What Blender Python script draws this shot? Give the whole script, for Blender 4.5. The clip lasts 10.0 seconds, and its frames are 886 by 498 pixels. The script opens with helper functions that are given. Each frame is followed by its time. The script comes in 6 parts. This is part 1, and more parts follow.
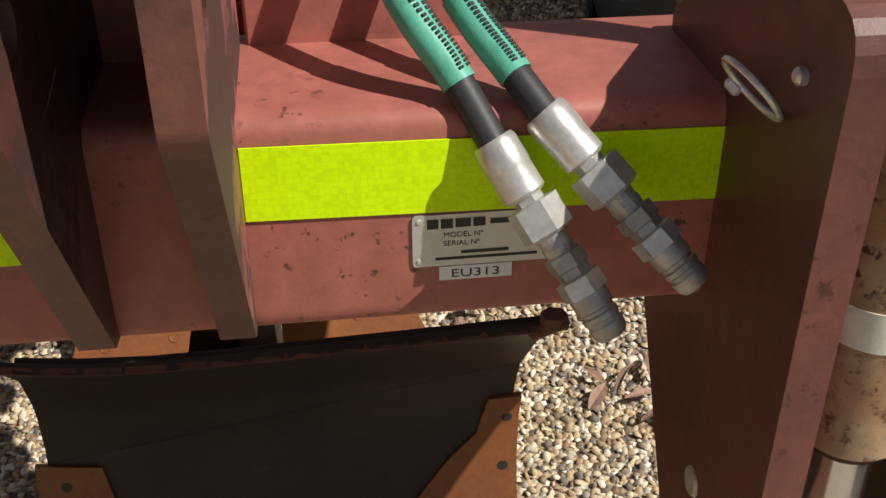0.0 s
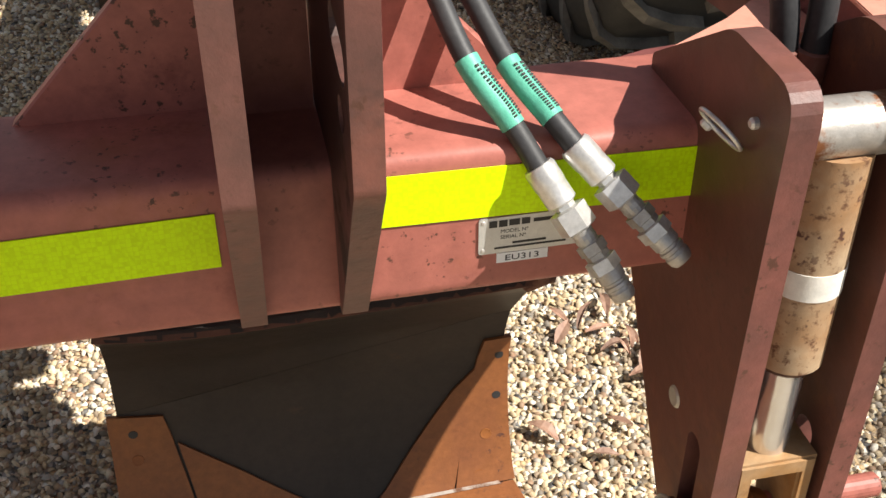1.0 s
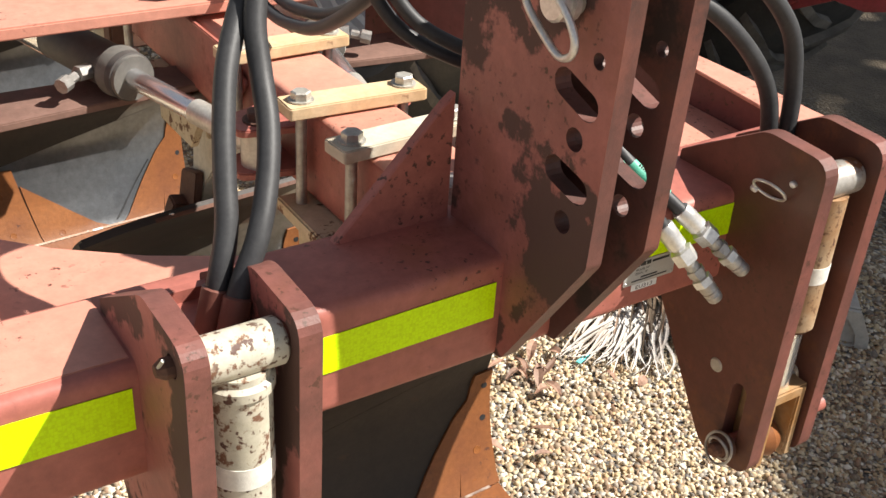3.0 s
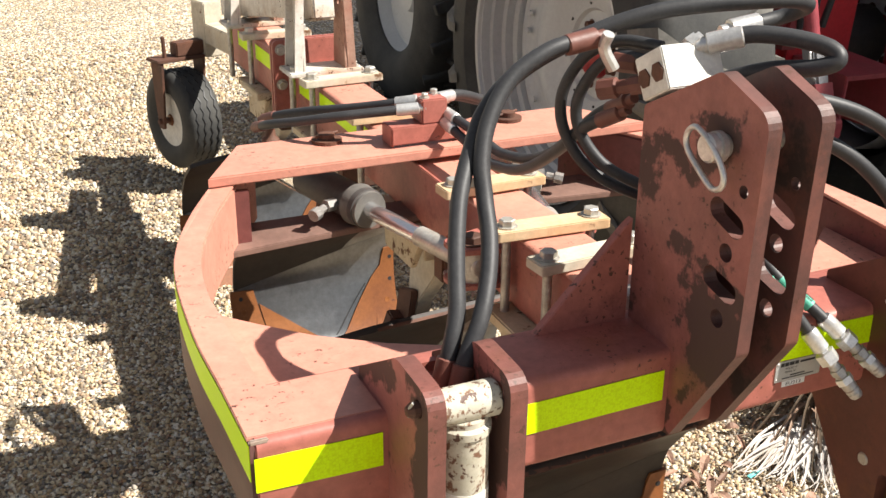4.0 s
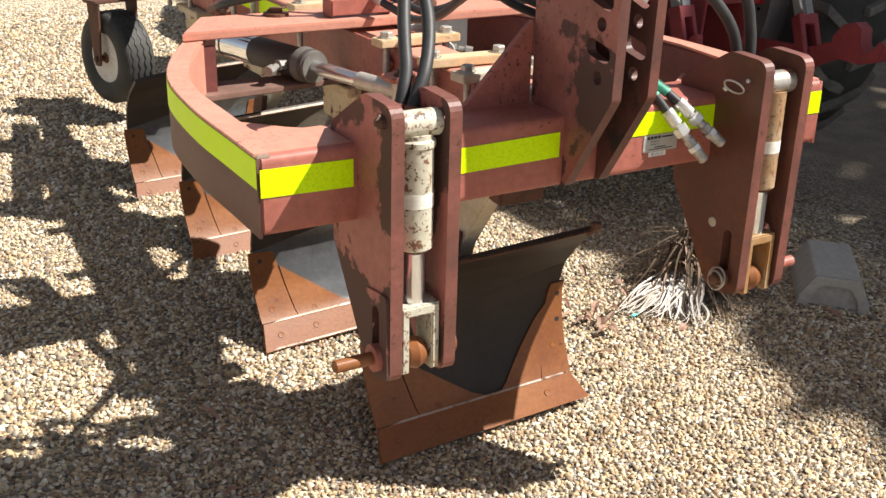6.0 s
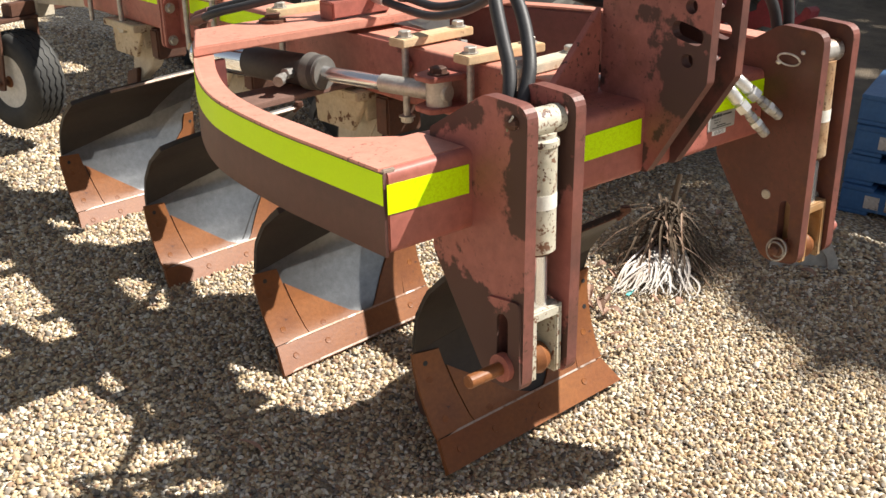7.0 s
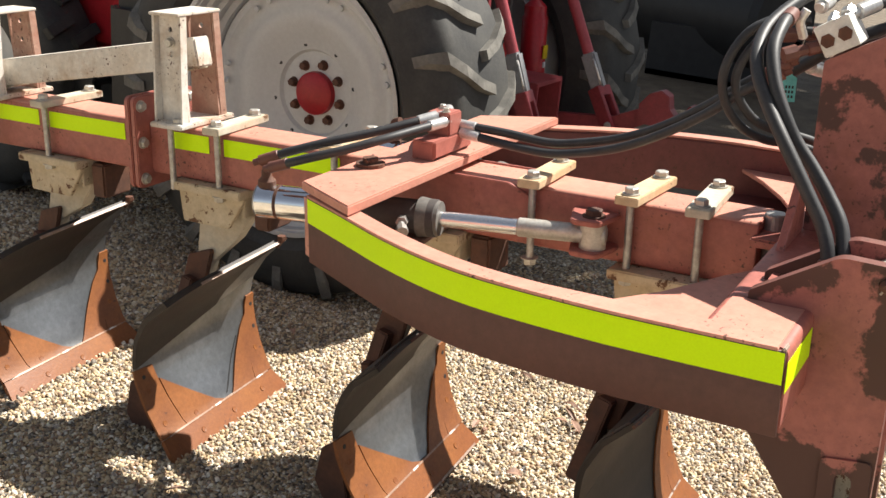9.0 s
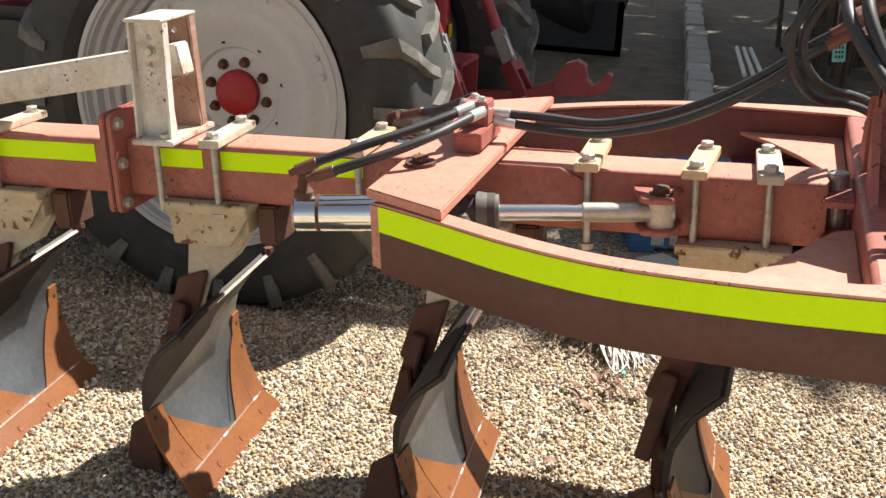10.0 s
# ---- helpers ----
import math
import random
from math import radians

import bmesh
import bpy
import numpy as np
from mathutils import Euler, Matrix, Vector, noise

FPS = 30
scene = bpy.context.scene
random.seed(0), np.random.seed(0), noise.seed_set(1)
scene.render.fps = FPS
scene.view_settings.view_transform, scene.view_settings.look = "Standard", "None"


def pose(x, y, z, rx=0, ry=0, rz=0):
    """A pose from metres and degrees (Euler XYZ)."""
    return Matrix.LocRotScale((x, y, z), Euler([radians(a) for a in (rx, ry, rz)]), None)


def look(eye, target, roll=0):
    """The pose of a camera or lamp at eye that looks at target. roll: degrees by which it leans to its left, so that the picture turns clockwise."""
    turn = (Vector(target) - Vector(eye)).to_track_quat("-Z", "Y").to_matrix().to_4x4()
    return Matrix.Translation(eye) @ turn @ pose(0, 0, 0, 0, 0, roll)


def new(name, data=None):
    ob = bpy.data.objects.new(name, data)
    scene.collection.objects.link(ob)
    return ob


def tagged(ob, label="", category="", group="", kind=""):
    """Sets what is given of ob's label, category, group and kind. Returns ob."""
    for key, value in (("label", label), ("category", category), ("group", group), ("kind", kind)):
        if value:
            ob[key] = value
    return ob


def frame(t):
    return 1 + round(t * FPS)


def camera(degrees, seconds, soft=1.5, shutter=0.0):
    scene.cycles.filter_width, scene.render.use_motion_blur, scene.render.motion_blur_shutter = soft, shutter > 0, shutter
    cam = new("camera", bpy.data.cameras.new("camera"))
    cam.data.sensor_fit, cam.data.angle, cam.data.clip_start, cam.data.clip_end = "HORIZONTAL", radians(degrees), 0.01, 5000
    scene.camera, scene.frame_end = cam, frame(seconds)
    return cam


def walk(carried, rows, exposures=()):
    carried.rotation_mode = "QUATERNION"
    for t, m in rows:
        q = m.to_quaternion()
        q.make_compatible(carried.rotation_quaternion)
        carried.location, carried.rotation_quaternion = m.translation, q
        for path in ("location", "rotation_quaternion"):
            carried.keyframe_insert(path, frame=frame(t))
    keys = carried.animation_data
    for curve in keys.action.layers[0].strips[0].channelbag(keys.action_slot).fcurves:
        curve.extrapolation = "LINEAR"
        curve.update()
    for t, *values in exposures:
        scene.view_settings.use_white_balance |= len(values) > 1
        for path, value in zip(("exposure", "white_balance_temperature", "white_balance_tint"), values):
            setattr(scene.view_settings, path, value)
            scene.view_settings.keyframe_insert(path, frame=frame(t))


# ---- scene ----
cam = camera(44.0, 10.0)
PATH = [
    (0, (-0.0992, -0.4957, 1.2667), (0.1410, 1.1262, 0.1214), 2.03),
    (0.5, (-0.1250, -0.7180, 1.4500), (0.0510, 0.8690, 0.2450), 2.25),
    (0.7, (-0.1569, -0.7357, 1.4742), (0.0568, 0.8439, 0.2663), 2.83),
    (1, (-0.2430, -0.6590, 1.4530), (0.1330, 0.8680, 0.2180), 2.59),
    (1.2, (-0.3291, -0.6354, 1.4572), (0.1620, 0.8601, 0.2233), 2.06),
    (1.5, (-0.4110, -0.6100, 1.4620), (0.1880, 0.7780, 0.1520), 3.58),
    (1.7, (-0.4595, -0.6212, 1.4600), (0.2051, 0.7293, 0.1430), 5.38),
    (2, (-0.5680, -0.7090, 1.4690), (0.2330, 0.6830, 0.2760), 3.92),
    (2.2, (-0.6550, -0.7570, 1.4940), (0.2120, 0.6230, 0.3350), 3.96),
    (3.3, (-1.0600, -0.8090, 1.7210), (-0.0134, 0.5833, 0.7379), 7.04),
    (3.5, (-1.0992, -0.8711, 1.7470), (-0.1038, 0.6125, 0.8479), 5.74),
    (3.7, (-1.1229, -0.9627, 1.7723), (-0.2359, 0.6040, 0.9015), 4.87),
    (4, (-1.1675, -1.0704, 1.7856), (-0.3923, 0.5598, 0.9245), 3.33),
    (4.2, (-1.2516, -1.1436, 1.7715), (-0.4596, 0.4857, 0.9241), 4.97),
    (4.5, (-1.3324, -1.2160, 1.7391), (-0.5286, 0.3937, 0.8658), 4.25),
    (4.7, (-1.3702, -1.2690, 1.7092), (-0.5525, 0.3376, 0.8430), 2.99),
    (5, (-1.3904, -1.3912, 1.6612), (-0.5520, 0.2169, 0.8178), 2.30),
    (5.2, (-1.3915, -1.4860, 1.6248), (-0.5401, 0.1256, 0.8014), 2.73),
    (5.5, (-1.4017, -1.5859, 1.6016), (-0.5251, 0.0147, 0.7832), 4.20),
    (5.7, (-1.4246, -1.6200, 1.5951), (-0.5294, -0.0298, 0.7766), 4.55),
    (6.8, (-1.8573, -1.3648, 1.5625), (-0.6910, 0.0464, 0.7575), 2.57),
    (7, (-1.8994, -1.2479, 1.5540), (-0.6936, 0.1259, 0.7425), 2.49),
    (7.2, (-1.9709, -1.1345, 1.5629), (-0.7128, 0.1870, 0.7438), 3.44),
    (7.5, (-2.0902, -0.9923, 1.5885), (-0.7739, 0.2750, 0.7752), 4.10),
    (7.6, (-2.1210, -0.9186, 1.6294), (-0.7745, 0.3312, 0.8387), 2.88),
    (7.8, (-2.2240, -0.8417, 1.6227), (-0.7985, 0.3544, 0.8896), 2.08),
    (8, (-2.3060, -0.7537, 1.6296), (-0.8246, 0.3848, 0.9160), 2.65),
    (8.2, (-2.3451, -0.6545, 1.6234), (-0.8232, 0.4384, 0.9237), 2.98),
    (8.5, (-2.3883, -0.4866, 1.6157), (-0.8083, 0.5381, 0.9422), 2.62),
    (8.7, (-2.4175, -0.3708, 1.6161), (-0.7981, 0.5981, 0.9538), 3.67),
    (9, (-2.4949, -0.1881, 1.6027), (-0.8269, 0.6971, 0.9436), 4.94),
    (9.2, (-2.5470, -0.0847, 1.6154), (-0.8527, 0.7466, 0.9532), 3.80),
    (9.5, (-2.6071, 0.1003, 1.6081), (-0.8673, 0.8194, 0.9331), 4.76),
    (9.7, (-2.6171, 0.2224, 1.5886), (-0.8519, 0.8725, 0.9091), 6.06),
    (10, (-2.6280, 0.4105, 1.5717), (-0.8210, 0.9408, 0.8985), 2.42),
]
walk(cam, [(t, look(eye, target, roll)) for t, eye, target, roll in PATH],
     exposures=[(0.0, 0.1), (0.5, 0.73), (1.0, 0.93), (1.5, 1.01), (2.0, 1.06), (3.5, 1.05), (4.0, 1.11), (4.5, 1.04), (5.5, 0.99), (7.0, 1.0), (8.0, 1.1), (9.0, 1.17), (10.0, 1.19)])

# the plough stands tilted on the yard: its own axes in the world
PL = Matrix((
    (0.99971, 0.00074, -0.02423, 0.00136),
    (0.00074, 0.99813, 0.06117, -0.00345),
    (0.02423, -0.06117, 0.99783, -0.05620),
    (0.00000, 0.00000, 0.00000, 1.00000),
))

# ---- light ----
SUN = (PL.to_3x3() @ Vector((-1.40, 0.90, -1.94))).normalized()
sun = new("sun", bpy.data.lights.new("sun", "SUN"))
sun.data.energy, sun.data.angle, sun.data.color = 5.0, radians(0.53), (1.0, 0.95, 0.87)
sun.matrix_world = look((0, 0, 30), Vector((0, 0, 30)) + SUN)
world = bpy.data.worlds.new("sky")
scene.world = world
world.use_nodes = True
sky = world.node_tree.nodes.new("ShaderNodeTexSky")
sky.sky_type, sky.sun_disc = "NISHITA", False
sky.sun_elevation = math.asin(-SUN.z)
sky.sun_rotation = math.atan2(-SUN.x, -SUN.y)
haze = world.node_tree.nodes.new("ShaderNodeHueSaturation")
haze.inputs["Saturation"].default_value = 0.45
world.node_tree.links.new(sky.outputs[0], haze.inputs["Color"])
world.node_tree.links.new(haze.outputs[0], world.node_tree.nodes["Background"].inputs[0])
world.node_tree.nodes["Background"].inputs[1].default_value = 0.05


# ---- materials ----
def material(name, colour, rough=0.6, metal=0.0, second=None, scale=6.0, amount=0.5, grain=60.0, bump=0.15,
             spots=None, spot_scale=9.0, spot_level=0.62, spot_soft=0.03, fine=0.12, spec=0.4, per_object=0.0, island=None, lean=None, cells=0.0, spot_rough=0.68, bleed=None, bleed_level=0.56, pits=0.0):
    """A painted, rusted or bare surface: colour that wanders to a second one, sharp-edged worn spots, grain and relief."""
    m = bpy.data.materials.new(name)
    m.use_nodes = True
    nt = m.node_tree
    n, link = nt.nodes, nt.links.new
    bsdf = n["Principled BSDF"]
    bsdf.inputs["Roughness"].default_value, bsdf.inputs["Metallic"].default_value = rough, metal
    bsdf.inputs["Specular IOR Level"].default_value = spec
    coord = n.new("ShaderNodeTexCoord").outputs["Object"]

    def wave(size, detail=4.0, rough_=0.6):
        t = n.new("ShaderNodeTexNoise")
        t.inputs["Scale"].default_value, t.inputs["Detail"].default_value, t.inputs["Roughness"].default_value = size, detail, rough_
        link(coord, t.inputs["Vector"])
        return t.outputs["Fac"]

    def ramp(fac, lo, hi):
        r = n.new("ShaderNodeMapRange")
        r.inputs[1].default_value, r.inputs[2].default_value = lo, hi
        link(fac, r.inputs[0])
        return r.outputs[0]

    def mix(fac, a, b):
        x = n.new("ShaderNodeMix")
        x.data_type = "RGBA"
        for value, slot in ((a, 6), (b, 7)):
            if isinstance(value, tuple):
                x.inputs[slot].default_value = (*value, 1)
            else:
                link(value, x.inputs[slot])
        if isinstance(fac, float):
            x.inputs[0].default_value = fac
        else:
            link(fac, x.inputs[0])
        return x.outputs[2]

    second = second or tuple(c * 0.6 for c in colour)
    wide = wave(scale)
    out = mix(ramp(wide, 0.5 - 0.28 / max(amount, 0.05) * 0.5, 0.5 + 0.28), colour, second) if amount >= 0.99 else \
        mix(ramp(wide, 0.36, 0.36 + 0.34 / max(amount, 0.05)), colour, second)
    if island:
        info = n.new("ShaderNodeNewGeometry").outputs["Random Per Island"]
        r = n.new("ShaderNodeValToRGB")
        r.color_ramp.interpolation = "CONSTANT"
        for k, c in enumerate(island):
            e = r.color_ramp.elements[k] if k < 2 else r.color_ramp.elements.new(k / len(island))
            e.position, e.color = k / len(island), (*c, 1)
        link(info, r.inputs[0])
        out = mix(0.25, r.outputs[0], out)
    small = wave(grain, 5.0, 0.7)
    dark = n.new("ShaderNodeMix")
    dark.data_type, dark.blend_type = "RGBA", "MULTIPLY"
    dark.inputs[0].default_value = 1.0
    shade = n.new("ShaderNodeMapRange")
    shade.inputs[1].default_value, shade.inputs[2].default_value = 0.25, 0.75
    shade.inputs[3].default_value, shade.inputs[4].default_value = 1 - 2 * fine, 1 + fine
    link(small, shade.inputs[0])
    link(out, dark.inputs[6])
    link(shade.outputs[0], dark.inputs[7])
    out = dark.outputs[2]
    if cells:
        vor = n.new("ShaderNodeTexVoronoi")
        vor.feature = "DISTANCE_TO_EDGE"
        vor.inputs["Scale"].default_value, vor.inputs["Randomness"].default_value = cells, 0.15
        link(coord, vor.inputs["Vector"])
        out = mix(ramp(vor.outputs["Distance"], 0.0, 0.07), tuple(c * 0.85 for c in colour), out)
    if per_object:
        ob = n.new("ShaderNodeObjectInfo").outputs["Random"]
        v = n.new("ShaderNodeHueSaturation")
        val = n.new("ShaderNodeMapRange")
        val.inputs[3].default_value, val.inputs[4].default_value = 1 - per_object, 1 + per_object
        link(ob, val.inputs[0])
        link(val.outputs[0], v.inputs["Value"])
        link(out, v.inputs["Color"])
        out = v.outputs[0]
    if bleed:
        blot = n.new("ShaderNodeMath")
        blot.operation = "MULTIPLY"
        link(ramp(wave(4.3, 6.0, 0.72), bleed_level, bleed_level + 0.20), blot.inputs[0])
        blot.inputs[1].default_value = 0.85
        out = mix(blot.outputs[0], out, bleed)
    if pits:
        many = n.new("ShaderNodeMath")
        many.operation = "MULTIPLY"
        link(ramp(wave(95.0, 3.0, 0.6), 0.60, 0.66), many.inputs[0])
        link(ramp(wave(6.0, 4.0, 0.6), 0.62 - pits, 0.72 - pits), many.inputs[1])
        out = mix(many.outputs[0], out, (0.085, 0.036, 0.024))
    if spots:
        field = wave(spot_scale, 7.0, spot_rough)
        if lean:
            sep = n.new("ShaderNodeSeparateXYZ")
            link(coord, sep.inputs[0])
            add = n.new("ShaderNodeMath")
            add.operation = "MULTIPLY_ADD"
            add.inputs[1].default_value = lean[1]
            link(sep.outputs[lean[0]], add.inputs[0])
            link(field, add.inputs[2])
            field = add.outputs[0]
        mask = ramp(field, spot_level, spot_level + spot_soft)
        out = mix(mask, out, spots)
        r2 = n.new("ShaderNodeMapRange")
        r2.inputs[3].default_value, r2.inputs[4].default_value = rough, min(1.0, rough + 0.25)
        link(mask, r2.inputs[0])
        link(r2.outputs[0], bsdf.inputs["Roughness"])
    link(out, bsdf.inputs["Base Color"])
    if bump:
        b = n.new("ShaderNodeBump")
        b.inputs["Strength"].default_value, b.inputs["Distance"].default_value = bump, 0.004
        link(small, b.inputs["Height"])
        link(b.outputs[0], bsdf.inputs["Normal"])
    return m


RED = material("faded_red_paint", (0.392, 0.132, 0.102), 0.5, second=(0.29, 0.095, 0.073), scale=5, amount=0.6, grain=45, bump=0.12,
               spots=(0.19, 0.062, 0.051), spot_scale=11, spot_level=0.61, spot_soft=0.14, fine=0.14, bleed=(0.27, 0.090, 0.042), bleed_level=0.545, pits=0.15)
RED_TOP = material("bleached_and_sunlit_red_paint", (0.57, 0.262, 0.192), 0.5, second=(0.49, 0.198, 0.142), scale=4, amount=0.7, grain=45, bump=0.12,
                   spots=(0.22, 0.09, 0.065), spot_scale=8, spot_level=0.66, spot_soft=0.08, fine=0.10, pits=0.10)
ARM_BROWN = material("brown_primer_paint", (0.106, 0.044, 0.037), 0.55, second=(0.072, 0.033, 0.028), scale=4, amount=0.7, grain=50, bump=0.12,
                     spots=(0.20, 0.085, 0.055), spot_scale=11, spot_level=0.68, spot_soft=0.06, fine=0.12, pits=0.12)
GRIMY = material("grimy_red_plate", (0.21, 0.122, 0.096), 0.65, second=(0.12, 0.068, 0.054), scale=8, amount=0.8, grain=60, bump=0.2, spots=(0.06, 0.038, 0.03), spot_scale=9, spot_level=0.6, spot_soft=0.1)
RED_MAST = material("worn_red_mast_paint", (0.355, 0.130, 0.109), 0.5, second=(0.17, 0.064, 0.054), scale=6, amount=0.8, grain=45, bump=0.2, lean=(2, -0.20),
                    spots=(0.080, 0.042, 0.035), spot_scale=5.5, spot_rough=0.60, spot_level=0.305, spot_soft=0.025, fine=0.12, bleed=(0.20, 0.072, 0.045), bleed_level=0.54, pits=0.15)
RED_WORN = material("worn_red_paint", (0.35, 0.121, 0.101), 0.5, second=(0.245, 0.084, 0.070), scale=5, amount=0.7, grain=45, bump=0.2,
                    spots=(0.085, 0.042, 0.033), spot_scale=6.5, spot_rough=0.60, spot_level=0.475, spot_soft=0.03, fine=0.12, bleed=(0.22, 0.080, 0.045), bleed_level=0.58, pits=0.15)
ARM_INNER = material("deep_and_shaded_red_paint", (0.185, 0.058, 0.052), 0.5, second=(0.12, 0.040, 0.036), scale=5, amount=0.8, grain=45, bump=0.15, pits=0.14)
RED_EDGE = material("grimy_red_plate_edge", (0.205, 0.073, 0.057), 0.5, second=(0.09, 0.043, 0.036), scale=9, amount=0.8, grain=60, bump=0.2, bleed=(0.15, 0.06, 0.035), bleed_level=0.50, pits=0.18)
# red darkened for the right bracket's shade, with real rust over it
RED_SHADY = material("shaded_red_with_rust", (0.130, 0.047, 0.033), 0.42, second=(0.068, 0.033, 0.024), scale=5, amount=0.8, grain=45, bump=0.15,
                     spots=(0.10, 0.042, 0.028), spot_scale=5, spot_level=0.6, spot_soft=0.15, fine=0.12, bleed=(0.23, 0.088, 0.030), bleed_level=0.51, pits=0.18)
MAST_EDGE = material("scuffed_brown_plate_edge", (0.150, 0.060, 0.048), 0.5, second=(0.070, 0.038, 0.032), scale=10, amount=0.9, grain=60, bump=0.2, bleed=(0.23, 0.080, 0.055), bleed_level=0.54, pits=0.18)
MAST_INNER = material("shaded_and_stained_mast_red", (0.115, 0.046, 0.040), 0.45, second=(0.055, 0.030, 0.026), scale=7, amount=0.9, grain=45, bump=0.15, spots=(0.035, 0.024, 0.020), spot_scale=6, spot_level=0.55, spot_soft=0.08, bleed=(0.20, 0.07, 0.045), bleed_level=0.56)
RUST_DARK = material("dark_rust", (0.13, 0.055, 0.032), 0.7, second=(0.06, 0.032, 0.024), scale=14, amount=0.8, grain=80, bump=0.4)
RUST = material("orange_rusted_steel", (0.245, 0.092, 0.030), 0.44, spec=0.3, second=(0.165, 0.060, 0.026), scale=7, amount=0.85, grain=90, bump=0.15,
                spots=(0.34, 0.18, 0.09), spot_scale=10, spot_level=0.68, spot_soft=0.12, pits=0.05)
SHARE = material("red_brown_rusted_steel", (0.195, 0.066, 0.023), 0.46, spec=0.25, second=(0.25, 0.092, 0.024), scale=4, amount=0.8, grain=90, bump=0.15,
                 spots=(0.25, 0.12, 0.05), spot_scale=9, spot_level=0.70, spot_soft=0.12, pits=0.05)
BOARD = material("scoured_grey_steel", (0.250, 0.258, 0.268), 0.31, 0.82, second=(0.125, 0.127, 0.130), scale=5, amount=0.7, grain=60, bump=0.10,
                 spots=(0.42, 0.42, 0.41), spot_scale=11, spot_level=0.66, spot_soft=0.14)
BOARD_SHADED = material("self_shaded_brown_steel", (0.040, 0.032, 0.027), 0.50, 0.15, second=(0.026, 0.021, 0.018), scale=5, amount=0.8, grain=60, bump=0.12,
                      spots=(0.075, 0.055, 0.045), spot_scale=12, spot_level=0.66, spot_soft=0.12)
SEAM = material("patchy_scoured_seam", (0.34, 0.24, 0.18), 0.42, 0.2, second=(0.24, 0.10, 0.045), scale=14, amount=0.9, grain=120, spots=(0.66, 0.64, 0.61), spot_scale=13, spot_level=0.54, spot_soft=0.05)
EDGE = material("pale_worn_and_lit_edge", (0.42, 0.36, 0.31), 0.5, 0.2, second=(0.26, 0.13, 0.075), scale=22, amount=0.9, grain=120, spots=(0.14, 0.06, 0.03), spot_scale=16, spot_level=0.52, spot_soft=0.1)
# darker, browner board colour for the first body
BOARD_BROWN = material("dark_brown_steel", (0.040, 0.030, 0.024), 0.5, 0.1, second=(0.022, 0.018, 0.016), scale=6, amount=0.8, grain=70, bump=0.2,
                       spots=(0.075, 0.045, 0.030), spot_scale=14, spot_level=0.64, spot_soft=0.12, spec=0.3)
BOARD_BACK = material("dark_scaled_steel", (0.045, 0.038, 0.034), 0.6, second=(0.07, 0.05, 0.04), scale=8, amount=0.6, grain=70, bump=0.2)
CREAM = material("rusty_cream_paint", (0.57, 0.52, 0.42), 0.6, second=(0.45, 0.36, 0.24), scale=9, amount=0.8, grain=60, bump=0.2,
                 spots=(0.17, 0.085, 0.04), spot_scale=13, spot_level=0.62, spot_soft=0.06)
CREAM_SPOT = material("rust_speckled_cream_paint", (0.57, 0.48, 0.34), 0.6, second=(0.46, 0.35, 0.21), scale=9, amount=0.8, grain=60, bump=0.2,
                      spots=(0.13, 0.065, 0.035), spot_scale=30, spot_level=0.57, spot_soft=0.05)
CREAM_OCHRE = material("ochre_cream_paint", (0.63, 0.475, 0.30), 0.6, second=(0.55, 0.36, 0.19), scale=12, amount=0.8, grain=60, bump=0.2,
                       spots=(0.20, 0.10, 0.05), spot_scale=16, spot_level=0.66, spot_soft=0.06)
STAND_RUST = material("red_rusted_stand_paint", (0.36, 0.17, 0.12), 0.6, second=(0.52, 0.42, 0.33), scale=8, amount=0.8, grain=50, bump=0.2,
                      bleed=(0.22, 0.085, 0.05), bleed_level=0.46, pits=0.16)
STAND_PAINT = material("rusting_white_paint", (0.70, 0.67, 0.61), 0.6, second=(0.52, 0.42, 0.32), scale=7, amount=0.8, grain=50, bump=0.2,
                       spots=(0.30, 0.15, 0.075), spot_scale=9, spot_level=0.60, spot_soft=0.16, bleed=(0.34, 0.19, 0.09), bleed_level=0.51, pits=0.16)
WHITE = material("chalky_white_paint", (0.78, 0.76, 0.70), 0.6, second=(0.62, 0.58, 0.5), scale=9, amount=0.6, grain=60,
                 spots=(0.25, 0.12, 0.06), spot_scale=15, spot_level=0.68)
CYL_WHITE = material("flaking_white_paint", (0.56, 0.53, 0.44), 0.55, second=(0.43, 0.39, 0.29), scale=9, amount=0.8, grain=60,
                     spots=(0.17, 0.085, 0.05), spot_scale=62, spot_level=0.545, spot_soft=0.06, bleed=(0.38, 0.24, 0.12), bleed_level=0.53, pits=0.22)
CYL_RUST = material("rusted_barrel_paint", (0.42, 0.31, 0.20), 0.6, second=(0.30, 0.16, 0.07), scale=12, amount=0.9, grain=60,
                    spots=(0.13, 0.06, 0.03), spot_scale=75, spot_level=0.55, spot_soft=0.1, bleed=(0.33, 0.14, 0.04), bleed_level=0.48, pits=0.16)
RUST_YELLOW = material("ochre_rust", (0.34, 0.17, 0.055), 0.65, second=(0.40, 0.30, 0.19), scale=14, amount=0.8, grain=70, spots=(0.16, 0.07, 0.03), spot_scale=20, spot_level=0.6, spot_soft=0.1)
TUBE_STEEL = material("rust_spotted_steel", (0.55, 0.52, 0.48), 0.35, 0.6, second=(0.42, 0.36, 0.3), scale=20, amount=0.6, grain=120, spots=(0.24, 0.10, 0.045), spot_scale=18, spot_level=0.51, spot_soft=0.08)
STEEL = material("bright_plated_steel", (0.70, 0.69, 0.67), 0.33, 0.6, second=(0.45, 0.43, 0.4), scale=30, amount=0.6, grain=150, bump=0.08)
